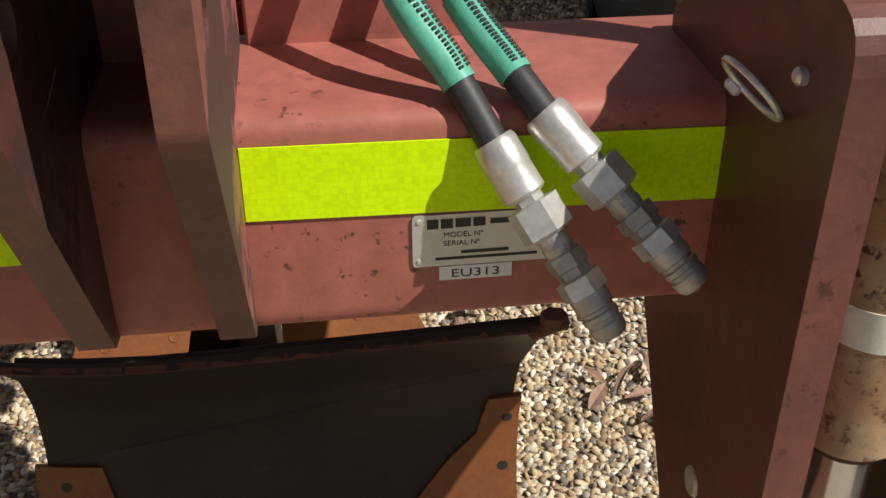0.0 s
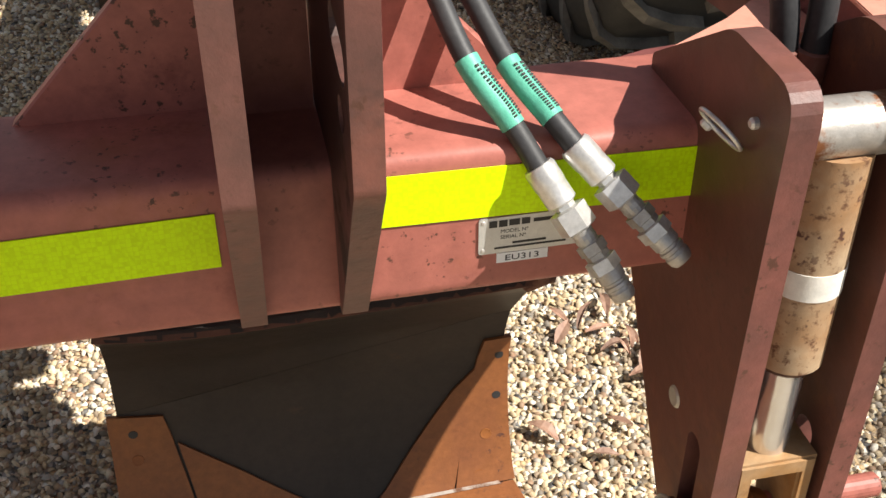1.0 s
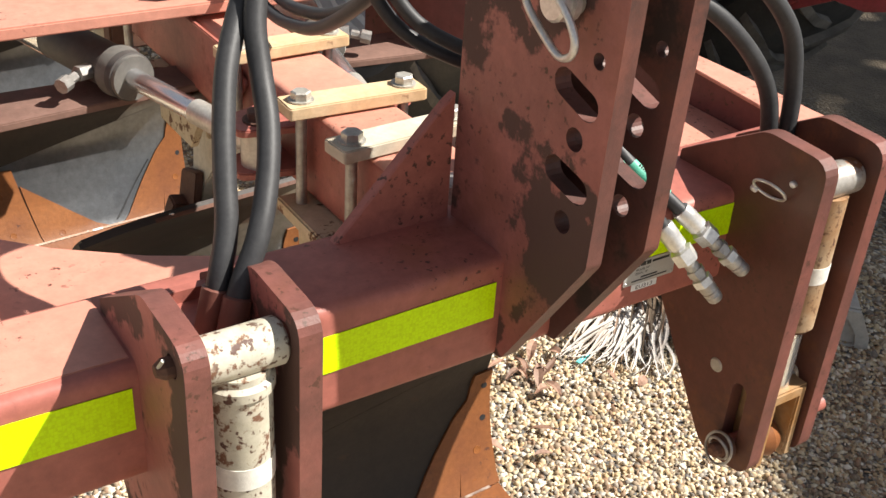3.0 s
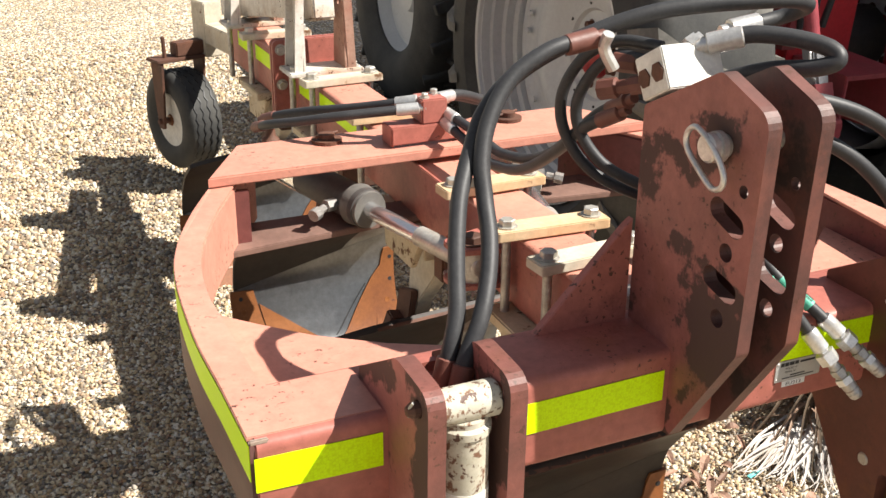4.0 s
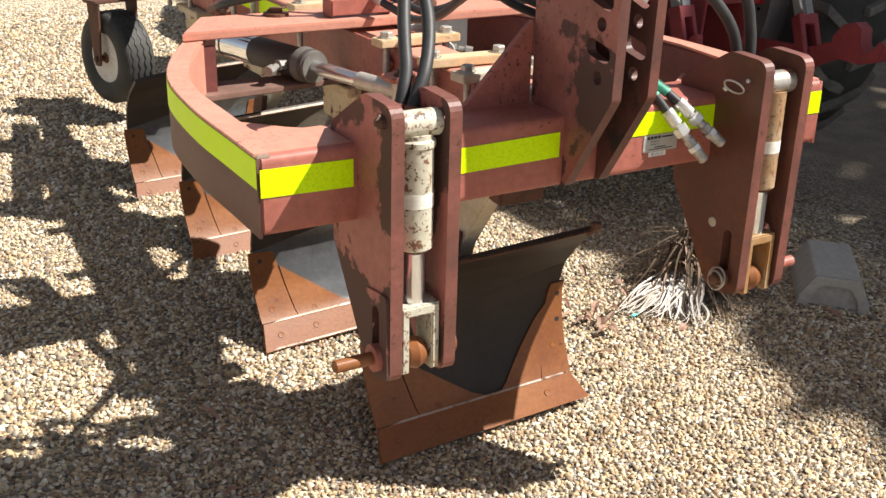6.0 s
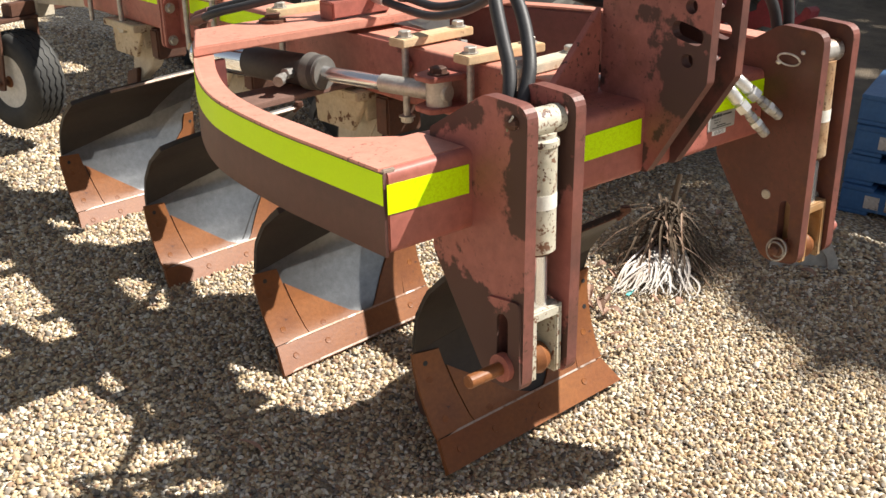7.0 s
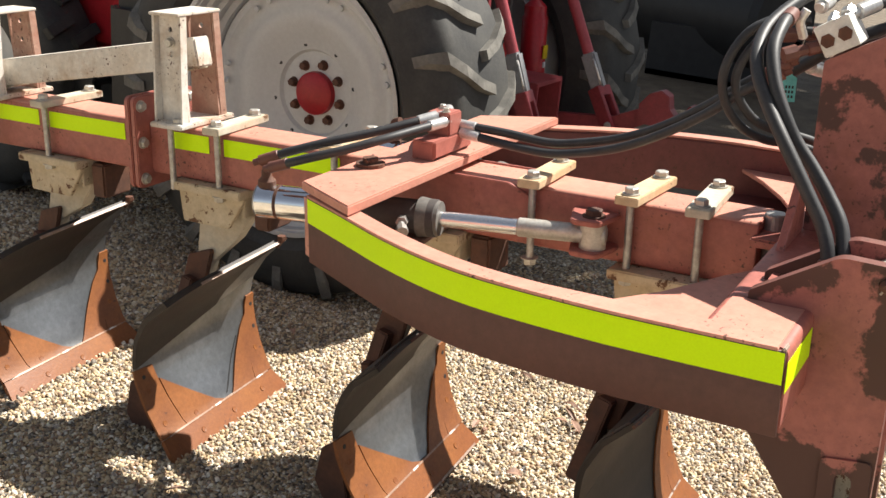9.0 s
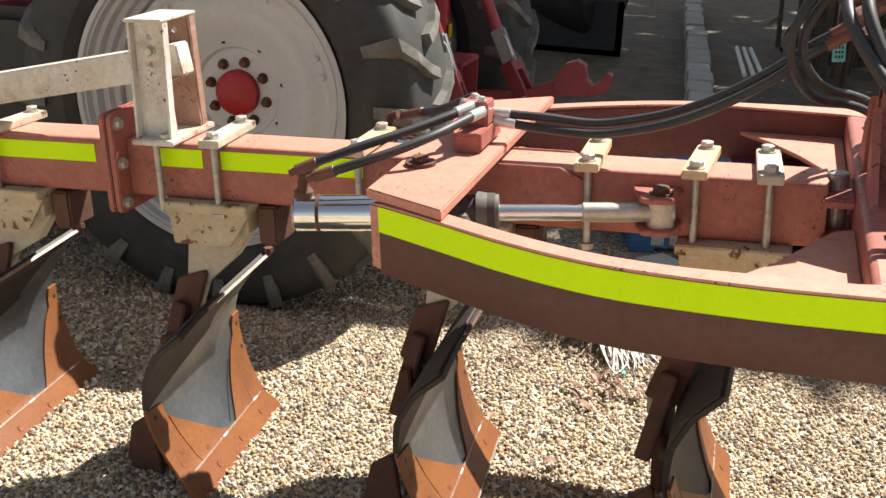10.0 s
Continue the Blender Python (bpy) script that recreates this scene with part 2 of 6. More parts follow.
STEEL_DARK = material("dull_plated_steel", (0.46, 0.45, 0.43), 0.40, 0.6, second=(0.24, 0.20, 0.17), scale=40, amount=0.7, grain=150, bump=0.15)
CHROME = material("chromed_rod", (0.74, 0.75, 0.77), 0.22, 0.92, second=(0.6, 0.6, 0.6), scale=20, amount=0.4, grain=200, bump=0.02, fine=0.04)
MIRROR = material("polished_chrome", (0.80, 0.81, 0.83), 0.10, 1.0, second=(0.68, 0.69, 0.70), scale=16, amount=0.4, grain=200, bump=0.01, fine=0.03)
GALV = material("zinc_bolt", (0.55, 0.53, 0.48), 0.45, 0.55, second=(0.4, 0.36, 0.3), scale=35, amount=0.6, grain=150)
RUBBER = material("black_hose_rubber", (0.030, 0.030, 0.032), 0.52, second=(0.055, 0.055, 0.056), scale=25, amount=0.5, grain=200, bump=0.08)
TYRE = material("dusty_tyre_rubber", (0.036, 0.036, 0.035), 0.72, second=(0.080, 0.077, 0.068), scale=7, amount=0.6, grain=80, bump=0.2)
LUG = material("dust_caked_rubber", (0.19, 0.18, 0.158), 0.8, second=(0.085, 0.081, 0.073), scale=9, amount=0.9, grain=60, bump=0.25)
RIM_GREY = material("silver_rim_paint", (0.48, 0.49, 0.50), 0.4, 0.2, second=(0.40, 0.41, 0.42), scale=5, amount=0.5, grain=60, bump=0.05, fine=0.05)
RIM = material("cream_grey_rim_paint", (0.60, 0.61, 0.605), 0.45, second=(0.52, 0.53, 0.525), scale=4, amount=0.5, grain=60, bump=0.05, fine=0.05)
TRED = material("tractor_red_paint", (0.40, 0.017, 0.025), 0.35, second=(0.31, 0.017, 0.020), scale=6, amount=0.5, grain=70, bump=0.05)
TRED_DULL = material("dull_red_paint", (0.29, 0.045, 0.055), 0.5, second=(0.17, 0.036, 0.036), scale=9, amount=0.7, grain=70, bump=0.1)
TRED_FADED = material("dusty_faded_red_paint", (0.36, 0.060, 0.075), 0.5, second=(0.27, 0.045, 0.052), scale=9, amount=0.6, grain=70, bump=0.08)
GREY_PAINT = material("grey_paint", (0.25, 0.25, 0.26), 0.45, second=(0.19, 0.19, 0.2), scale=9, amount=0.6, grain=80)
DUSTY = material("dusty_black_steel", (0.16, 0.15, 0.135), 0.6, second=(0.09, 0.085, 0.08), scale=14, amount=0.7, grain=80)
BLACK = material("black_plastic", (0.02, 0.02, 0.021), 0.5, second=(0.035, 0.035, 0.036), scale=9, amount=0.6, grain=80)
CASTING = material("dark_tractor_casting", (0.06, 0.054, 0.053), 0.6, second=(0.10, 0.088, 0.08), scale=6, amount=0.6, grain=60)
TAPE = material("lime_reflective_tape", (0.66, 0.97, 0.003), 0.40, spec=0.12, second=(0.60, 0.93, 0.002), scale=14, amount=0.4, grain=220, bump=0.04, fine=0.03)
TAPE_DOTS = material("lime_tape_with_cells", (0.66, 0.97, 0.003), 0.40, spec=0.12, second=(0.60, 0.93, 0.002), scale=14, amount=0.4, grain=220, bump=0.04, fine=0.03, cells=230.0)
COLLAR = material("red_painted_collar", (0.17, 0.065, 0.048), 0.5, second=(0.09, 0.038, 0.028), scale=30, amount=0.7, grain=120)
LEAFGREEN = material("dark_green_leaf", (0.05, 0.085, 0.03), 0.5, second=(0.10, 0.11, 0.04), scale=10, amount=0.7, grain=60)
STEM = material("brown_stem", (0.13, 0.09, 0.055), 0.8, second=(0.07, 0.05, 0.035), scale=10, amount=0.8, grain=40, bump=0.3)
LABEL = material("white_label", (0.75, 0.76, 0.76), 0.4, second=(0.66, 0.67, 0.67), scale=20, amount=0.4, grain=150, fine=0.04)
ALU = material("stamped_aluminium", (0.56, 0.56, 0.54), 0.38, 0.5, second=(0.48, 0.48, 0.46), scale=25, amount=0.4, grain=200, fine=0.05)
INK = material("black_ink", (0.025, 0.025, 0.025), 0.5, fine=0.02, bump=0)
GREEN = material("teal_hose_sleeve", (0.10, 0.42, 0.30), 0.45, second=(0.16, 0.5, 0.38), scale=30, amount=0.5, grain=150)
CONCRETE = material("grey_concrete", (0.47, 0.455, 0.41), 0.85, second=(0.36, 0.345, 0.31), scale=5, amount=0.7, grain=60, bump=0.4)
BLUE = material("blue_pallet_paint", (0.05, 0.15, 0.34), 0.55, second=(0.09, 0.2, 0.38), scale=8, amount=0.7, grain=40, bump=0.2,
                spots=(0.28, 0.3, 0.32), spot_scale=10, spot_level=0.7)
STRAW = material("dry_fibre", (0.74, 0.71, 0.66), 0.6, second=(0.36, 0.27, 0.20), scale=8, amount=0.8, grain=60)
TAN_LEAF = material("tan_dry_leaf", (0.34, 0.225, 0.15), 0.6, second=(0.20, 0.12, 0.08), scale=8, amount=0.8, grain=60)
LEAF = material("dry_brown_leaf", (0.26, 0.145, 0.10), 0.6, second=(0.40, 0.27, 0.19), scale=16, amount=0.8, grain=80, per_object=0.3)
CYAN = material("pale_cyan_plastic", (0.16, 0.62, 0.60), 0.4, second=(0.3, 0.7, 0.7), scale=40, amount=0.4, grain=90)
YELLOW = material("yellow_sticker", (0.75, 0.55, 0.03), 0.4, fine=0.03)
STONES = [(0.60, 0.48, 0.31), (0.40, 0.29, 0.17), (0.76, 0.67, 0.50), (0.17, 0.13, 0.09), (0.50, 0.35, 0.19), (0.84, 0.78, 0.66),
          (0.11, 0.105, 0.10), (0.58, 0.45, 0.27), (0.28, 0.21, 0.145), (0.68, 0.57, 0.39), (0.38, 0.345, 0.30), (0.24, 0.14, 0.085)]
GRAVEL = material("river_gravel", (0.45, 0.34, 0.22), 0.65, scale=3, amount=0.5, grain=120, bump=0.1, island=STONES)


def ground_material():
    m = bpy.data.materials.new("gravel_bed")
    m.use_nodes = True
    n, link = m.node_tree.nodes, m.node_tree.links.new
    bsdf = n["Principled BSDF"]
    bsdf.inputs["Roughness"].default_value = 0.8
    coord = n.new("ShaderNodeTexCoord").outputs["Object"]
    cell = n.new("ShaderNodeTexVoronoi")
    cell.inputs["Scale"].default_value = 88
    link(coord, cell.inputs["Vector"])
    r = n.new("ShaderNodeValToRGB")
    r.color_ramp.interpolation = "CONSTANT"
    for k, c in enumerate(STONES):
        e = r.color_ramp.elements[k] if k < 2 else r.color_ramp.elements.new(k / len(STONES))
        e.position, e.color = k / len(STONES), (*c, 1)
    sep = n.new("ShaderNodeSeparateColor")
    link(cell.outputs["Color"], sep.inputs[0])
    link(sep.outputs[0], r.inputs[0])
    gap = n.new("ShaderNodeMapRange")
    gap.inputs[1].default_value, gap.inputs[2].default_value = 0.35, 0.85
    gap.inputs[3].default_value, gap.inputs[4].default_value = 1.0, 0.5
    link(cell.outputs["Distance"], gap.inputs[0])
    wide = n.new("ShaderNodeTexNoise")
    wide.inputs["Scale"].default_value = 1.3
    link(coord, wide.inputs["Vector"])
    tone = n.new("ShaderNodeMapRange")
    tone.inputs[3].default_value, tone.inputs[4].default_value = 0.98, 1.34
    link(wide.outputs["Fac"], tone.inputs[0])
    mul = n.new("ShaderNodeMath")
    mul.operation = "MULTIPLY"
    link(gap.outputs[0], mul.inputs[0])
    link(tone.outputs[0], mul.inputs[1])
    x = n.new("ShaderNodeMix")
    x.data_type, x.blend_type = "RGBA", "MULTIPLY"
    x.inputs[0].default_value = 1.0
    link(r.outputs[0], x.inputs[6])
    link(mul.outputs[0], x.inputs[7])
    # trodden earth takes over from the gravel beyond the tractor
    place = n.new("ShaderNodeSeparateXYZ")
    link(coord, place.inputs[0])
    shift = n.new("ShaderNodeMath")
    shift.operation = "ADD"
    link(place.outputs[0], shift.inputs[0])
    link(wide.outputs["Fac"], shift.inputs[1])
    far = n.new("ShaderNodeMapRange")
    far.inputs[1].default_value, far.inputs[2].default_value = 2.3, 3.5
    link(shift.outputs[0], far.inputs[0])
    clod = n.new("ShaderNodeTexNoise")
    clod.inputs["Scale"].default_value, clod.inputs["Detail"].default_value, clod.inputs["Roughness"].default_value = 5.0, 8.0, 0.7
    link(coord, clod.inputs["Vector"])
    soil = n.new("ShaderNodeValToRGB")
    soil.color_ramp.elements[0].position, soil.color_ramp.elements[0].color = 0.30, (0.075, 0.055, 0.035, 1)
    soil.color_ramp.elements[1].position, soil.color_ramp.elements[1].color = 0.72, (0.20, 0.152, 0.098, 1)
    link(clod.outputs["Fac"], soil.inputs[0])
    earth = n.new("ShaderNodeMix")
    earth.data_type = "RGBA"
    link(far.outputs[0], earth.inputs[0])
    link(x.outputs[2], earth.inputs[6])
    link(soil.outputs[0], earth.inputs[7])
    link(earth.outputs[2], bsdf.inputs["Base Color"])
    b = n.new("ShaderNodeBump")
    b.invert = True
    b.inputs["Strength"].default_value, b.inputs["Distance"].default_value = 0.9, 0.012
    link(cell.outputs["Distance"], b.inputs["Height"])
    link(b.outputs[0], bsdf.inputs["Normal"])
    return m


GROUND = ground_material()


# ---- building helpers ----
def part(name, bm, mat, parent=None, label="", smooth=None):
    """Links a bmesh as one mesh object under a thing or a part."""
    me = bpy.data.meshes.new(name)
    if smooth:
        lim = math.cos(radians(smooth))
        for f in bm.faces:
            f.smooth = True
        for e in bm.edges:
            if len(e.link_faces) == 2 and e.link_faces[0].normal.dot(e.link_faces[1].normal) < lim:
                e.smooth = False
    bm.to_mesh(me)
    bm.free()
    me.materials.append(mat)
    ob = new(name, me)
    ob.parent = parent
    return tagged(ob, label) if label else ob


def thing(name, m, label, category, group="", kind=""):
    ob = new(name)
    ob.empty_display_size = 0.1
    ob.matrix_world = m
    return tagged(ob, label, category, group, kind)


def rounded(points, radii, steps=5):
    """A closed outline with its corners rounded. radii: one for all, or one a corner."""
    out, k = [], len(points)
    if not isinstance(radii, (list, tuple)):
        radii = [radii] * k
    for i in range(k):
        p, a, b = Vector(points[i]), Vector(points[i - 1]), Vector(points[(i + 1) % k])
        r = radii[i]
        if r <= 0:
            out.append(p)
            continue
        u, v = (a - p).normalized(), (b - p).normalized()
        ang = u.angle(v)
        d = min(r / math.tan(ang / 2), (a - p).length * 0.49, (b - p).length * 0.49)
        s, e = p + u * d, p + v * d
        for j in range(steps + 1):
            t = j / steps
            out.append((s * (1 - t) ** 2 + p * 2 * t * (1 - t) + e * t * t))
    return [tuple(q) for q in out]


def circle(cx, cy, r, n=20):
    return [(cx + r * math.cos(2 * math.pi * i / n), cy + r * math.sin(2 * math.pi * i / n)) for i in range(n)]


def slot(ax, ay, bx, by, r, n=8):
    a = math.atan2(by - ay, bx - ax)
    out = [(bx + r * math.cos(a - math.pi / 2 + math.pi * i / n), by + r * math.sin(a - math.pi / 2 + math.pi * i / n)) for i in range(n + 1)]
    return out + [(ax + r * math.cos(a + math.pi / 2 + math.pi * i / n), ay + r * math.sin(a + math.pi / 2 + math.pi * i / n)) for i in range(n + 1)]


AX = {"x": lambda u, v, w: (w, u, v), "y": lambda u, v, w: (u, w, v), "z": lambda u, v, w: (u, v, w)}


def prism(outline, lo, hi, axis="z", holes=(), bevel=0.0, seg=2):
    """A plate: an outline (with holes) drawn in the plane across an axis, from lo to hi along it."""
    bm = bmesh.new()
    place = AX[axis]
    edges = []
    for loop in (outline, *holes):
        vs = [bm.verts.new(place(u, v, lo)) for u, v in loop]
        edges += [bm.edges.new((vs[i], vs[(i + 1) % len(vs)])) for i in range(len(vs))]
    if holes:
        bmesh.ops.triangle_fill(bm, use_beauty=True, use_dissolve=False, edges=edges)
    else:
        bm.faces.new(bm.verts)
    faces = list(bm.faces)
    rim = [e for e in bm.edges if len(e.link_faces) == 1]
    got = bmesh.ops.extrude_face_region(bm, geom=faces)
    moved = [g for g in got["geom"] if isinstance(g, bmesh.types.BMVert)]
    bmesh.ops.translate(bm, verts=moved, vec=Vector(place(0, 0, hi - lo)))
    bmesh.ops.recalc_face_normals(bm, faces=bm.faces)
    if bevel:
        cap = Vector(place(0, 0, 1))
        sharp = [e for e in bm.edges if len(e.link_faces) == 2 and abs(abs(e.link_faces[0].normal.dot(cap)) - abs(e.link_faces[1].normal.dot(cap))) > 0.5]
        bmesh.ops.bevel(bm, geom=sharp, offset=bevel, segments=seg, affect="EDGES", clamp_overlap=True)
    return bm


def box(x0, x1, y0, y1, z0, z1, bevel=0.0, seg=2):
    bm = bmesh.new()
    bmesh.ops.create_cube(bm, size=1.0)
    for v in bm.verts:
        v.co = Vector(((x0 + x1) / 2 + v.co.x * (x1 - x0), (y0 + y1) / 2 + v.co.y * (y1 - y0), (z0 + z1) / 2 + v.co.z * (z1 - z0)))
    if bevel:
        bmesh.ops.bevel(bm, geom=bm.edges[:], offset=bevel, segments=seg, affect="EDGES", clamp_overlap=True)
    return bm


def lathe(p, way, profile, n=20, bm=None, turn=0.0, caps=True):
    """A turned piece: (distance along way, radius) from p. n = 6 gives a hexagon."""
    bm = bm or bmesh.new()
    p, way = Vector(p), Vector(way).normalized()
    u = way.orthogonal().normalized()
    if abs(way.z) < 0.9:
        u = way.cross(Vector((0, 0, 1))).normalized()
    v = way.cross(u)
    rings = []
    for s, r in profile:
        c = p + way * s
        if r <= 1e-6:
            rings.append([bm.verts.new(c)])
        else:
            rings.append([bm.verts.new(c + (u * math.cos(a) + v * math.sin(a)) * r) for a in (turn + 2 * math.pi * i / n for i in range(n))])
    for a, b in zip(rings, rings[1:]):
        for i in range(n):
            j = (i + 1) % n
            if len(a) == 1 and len(b) == 1:
                continue
            if len(a) == 1:
                bm.faces.new((a[0], b[i], b[j]))
            elif len(b) == 1:
                bm.faces.new((a[i], b[0], a[j]))
            else:
                bm.faces.new((a[i], b[i], b[j], a[j]))
    for ring in (rings[0], rings[-1]) if caps else ():
        if len(ring) > 1:
            bm.faces.new(ring)
    bmesh.ops.recalc_face_normals(bm, faces=bm.faces)
    return bm


def rod(a, b, r, n=20, edge=0.003, bm=None):
    a, b = Vector(a), Vector(b)
    d = (b - a).length
    edge = min(edge, r * 0.4)
    return lathe(a, b - a, [(0, r - edge), (edge, r), (d - edge, r), (d, r - edge)], n, bm)


def curve_points(ctrl, per=8, closed=False):
    """A smooth line through control points."""
    c = [Vector(p) for p in ctrl]
    k = len(c)
    out = []
    for i in range(k if closed else k - 1):
        p1, p2 = c[i], c[(i + 1) % k]
        p0 = c[i - 1] if (i or closed) else p1 * 2 - p2
        p3 = c[(i + 2) % k] if (i + 2 < k or closed) else p2 * 2 - p1
        for j in range(per):
            t = j / per
            out.append(0.5 * (2 * p1 + (p2 - p0) * t + (2 * p0 - 5 * p1 + 4 * p2 - p3) * t * t + (3 * p1 - p0 - 3 * p2 + p3) * t ** 3))
    if not closed:
        out.append(c[-1])
    return out


def tube(ctrl, r, n=10, per=8, closed=False, bm=None, smooth_line=True, flat=1.0):
    """A hose or wire along a line."""
    pts = curve_points(ctrl, per, closed) if smooth_line else [Vector(p) for p in ctrl]
    bm = bm or bmesh.new()
    k = len(pts)
    way = [((pts[(i + 1) % k] if closed else pts[min(i + 1, k - 1)]) - (pts[i - 1] if (closed or i) else pts[0])).normalized() for i in range(k)]
    u = way[0].orthogonal().normalized()
    rings = []
    for i in range(k):
        u = (u - way[i] * u.dot(way[i])).normalized()
        v = way[i].cross(u)
        rr = r(i / (k - 1)) if callable(r) else r
        rings.append([bm.verts.new(pts[i] + (u * math.cos(2 * math.pi * j / n) + v * math.sin(2 * math.pi * j / n) * flat) * rr) for j in range(n)])
    pairs = list(zip(rings, rings[1:])) + ([(rings[-1], rings[0])] if closed else [])
    for a, b in pairs:
        for j in range(n):
            bm.faces.new((a[j], b[j], b[(j + 1) % n], a[(j + 1) % n]))
    if not closed:
        bm.faces.new(rings[0])
        bm.faces.new(rings[-1])
    bmesh.ops.recalc_face_normals(bm, faces=bm.faces)
    return bm


def joined(*bms):
    out = bmesh.new()
    for b in bms:
        me = bpy.data.meshes.new("tmp")
        b.to_mesh(me)
        b.free()
        out.from_mesh(me)
        bpy.data.meshes.remove(me)
    return out


def moved(bm, m):
    bmesh.ops.transform(bm, matrix=m, verts=bm.verts)
    return bm


def bolt(name, p, way, parent, r=0.014, head=0.011, mat=None, washer=True, label=""):
    """A hexagon head with its washer, standing on a face at p."""
    way = Vector(way).normalized()
    prof = [(0, r), (head * 0.85, r), (head, r * 0.85)]
    bm = lathe(Vector(p) + way * (0.003 if washer else 0), way, prof, 6, turn=random.random())
    if washer:
        bm = joined(bm, lathe(p, way, [(0, r * 1.3), (0.003, r * 1.3)], 16))
    return part(name, bm, mat or GALV, parent, label)


def lettering(text, size, parent, m, mat, width=None):
    cu = bpy.data.curves.new("lettering", "FONT")
    cu.body, cu.size, cu.extrude = text, size, 0.0001
    tmp = new("tmp_text", cu)
    bpy.context.view_layer.update()
    me = bpy.data.meshes.new_from_object(tmp)
    bpy.data.objects.remove(tmp)
    if width:
        xs = [v.co.x for v in me.vertices]
        k = width / (max(xs) - min(xs))
        for v in me.vertices:
            v.co.x *= k
    me.materials.clear()
    me.materials.append(mat)
    ob = new("lettering", me)
    ob.parent = parent
    ob.matrix_local = m
    return ob


CX = -0.168     # the middle of mast and main beam
MID = -0.180    # the middle of the outer frame
RIGHT = 0.254   # the right hitch bracket
TOP, BOT = 1.03, 0.883   # upper and lower faces of the steel framework
def mirror(x):
    return 2 * MID - x


# ---- the yard ----
def ease(t):
    t = min(max(t, 0), 1)
    return t * t * (3 - 2 * t)


def dip(x, y):
    """The yard falls a little towards the tractor."""
    return -0.13 * max(ease((x - 0.45) / 0.9) * ease((y - 0.9) / 0.9), ease((x - 1.6) / 0.6))


def yard():
    bm = bmesh.new()
    xs = [-60, -20, -8, -4, -2.5, -1.5, -0.5, 0.2] + [0.45 + 0.1 * i for i in range(19)] + [2.5, 4, 7, 15, 40, 90]
    ys = [-60, -20, -8, -4, -2, -1, 0] + [0.9 + 0.1 * i for i in range(10)] + [2.2, 3, 4, 6, 10, 20, 50, 120]
    grid = [[bm.verts.new((x, y, dip(x, y))) for y in ys] for x in xs]
    for i in range(len(xs) - 1):
        for j in range(len(ys) - 1):
            bm.faces.new((grid[i][j], grid[i + 1][j], grid[i + 1][j + 1], grid[i][j + 1]))
    g = part("ground", bm, GROUND, smooth=60)
    tagged(g, "light brown river gravel covering the yard", "ground", kind="structure")


yard()


# ---- the plough's frame ----
plough = thing("plough", PL.copy(), "faded red steel plough frame with lime reflective tape", "plough")


def tape(outline_axis, *a, parent=None, name="reflective_tape", mat=None):
    return part(name, prism(*a, axis=outline_axis), mat or TAPE, parent, "lime reflective tape strip")


def rise(y, full=0.018):
    """How far the frame bends up towards the rear."""
    return full * min(max((y - 0.12) / 0.85, 0.0), 1.0)


def bend_up(ob, full=0.018):
    for v in ob.data.vertices:
        v.co.z += rise(v.co.y, full)
    return ob


def paint_edges(ob, mat=None):
    """The flame-cut rim of a plate keeps a paint of its own."""
    ob.data.materials.append(mat or RED_EDGE)
    for f in ob.data.polygons:
        if abs(f.normal.x) < 0.5:
            f.material_index = 1


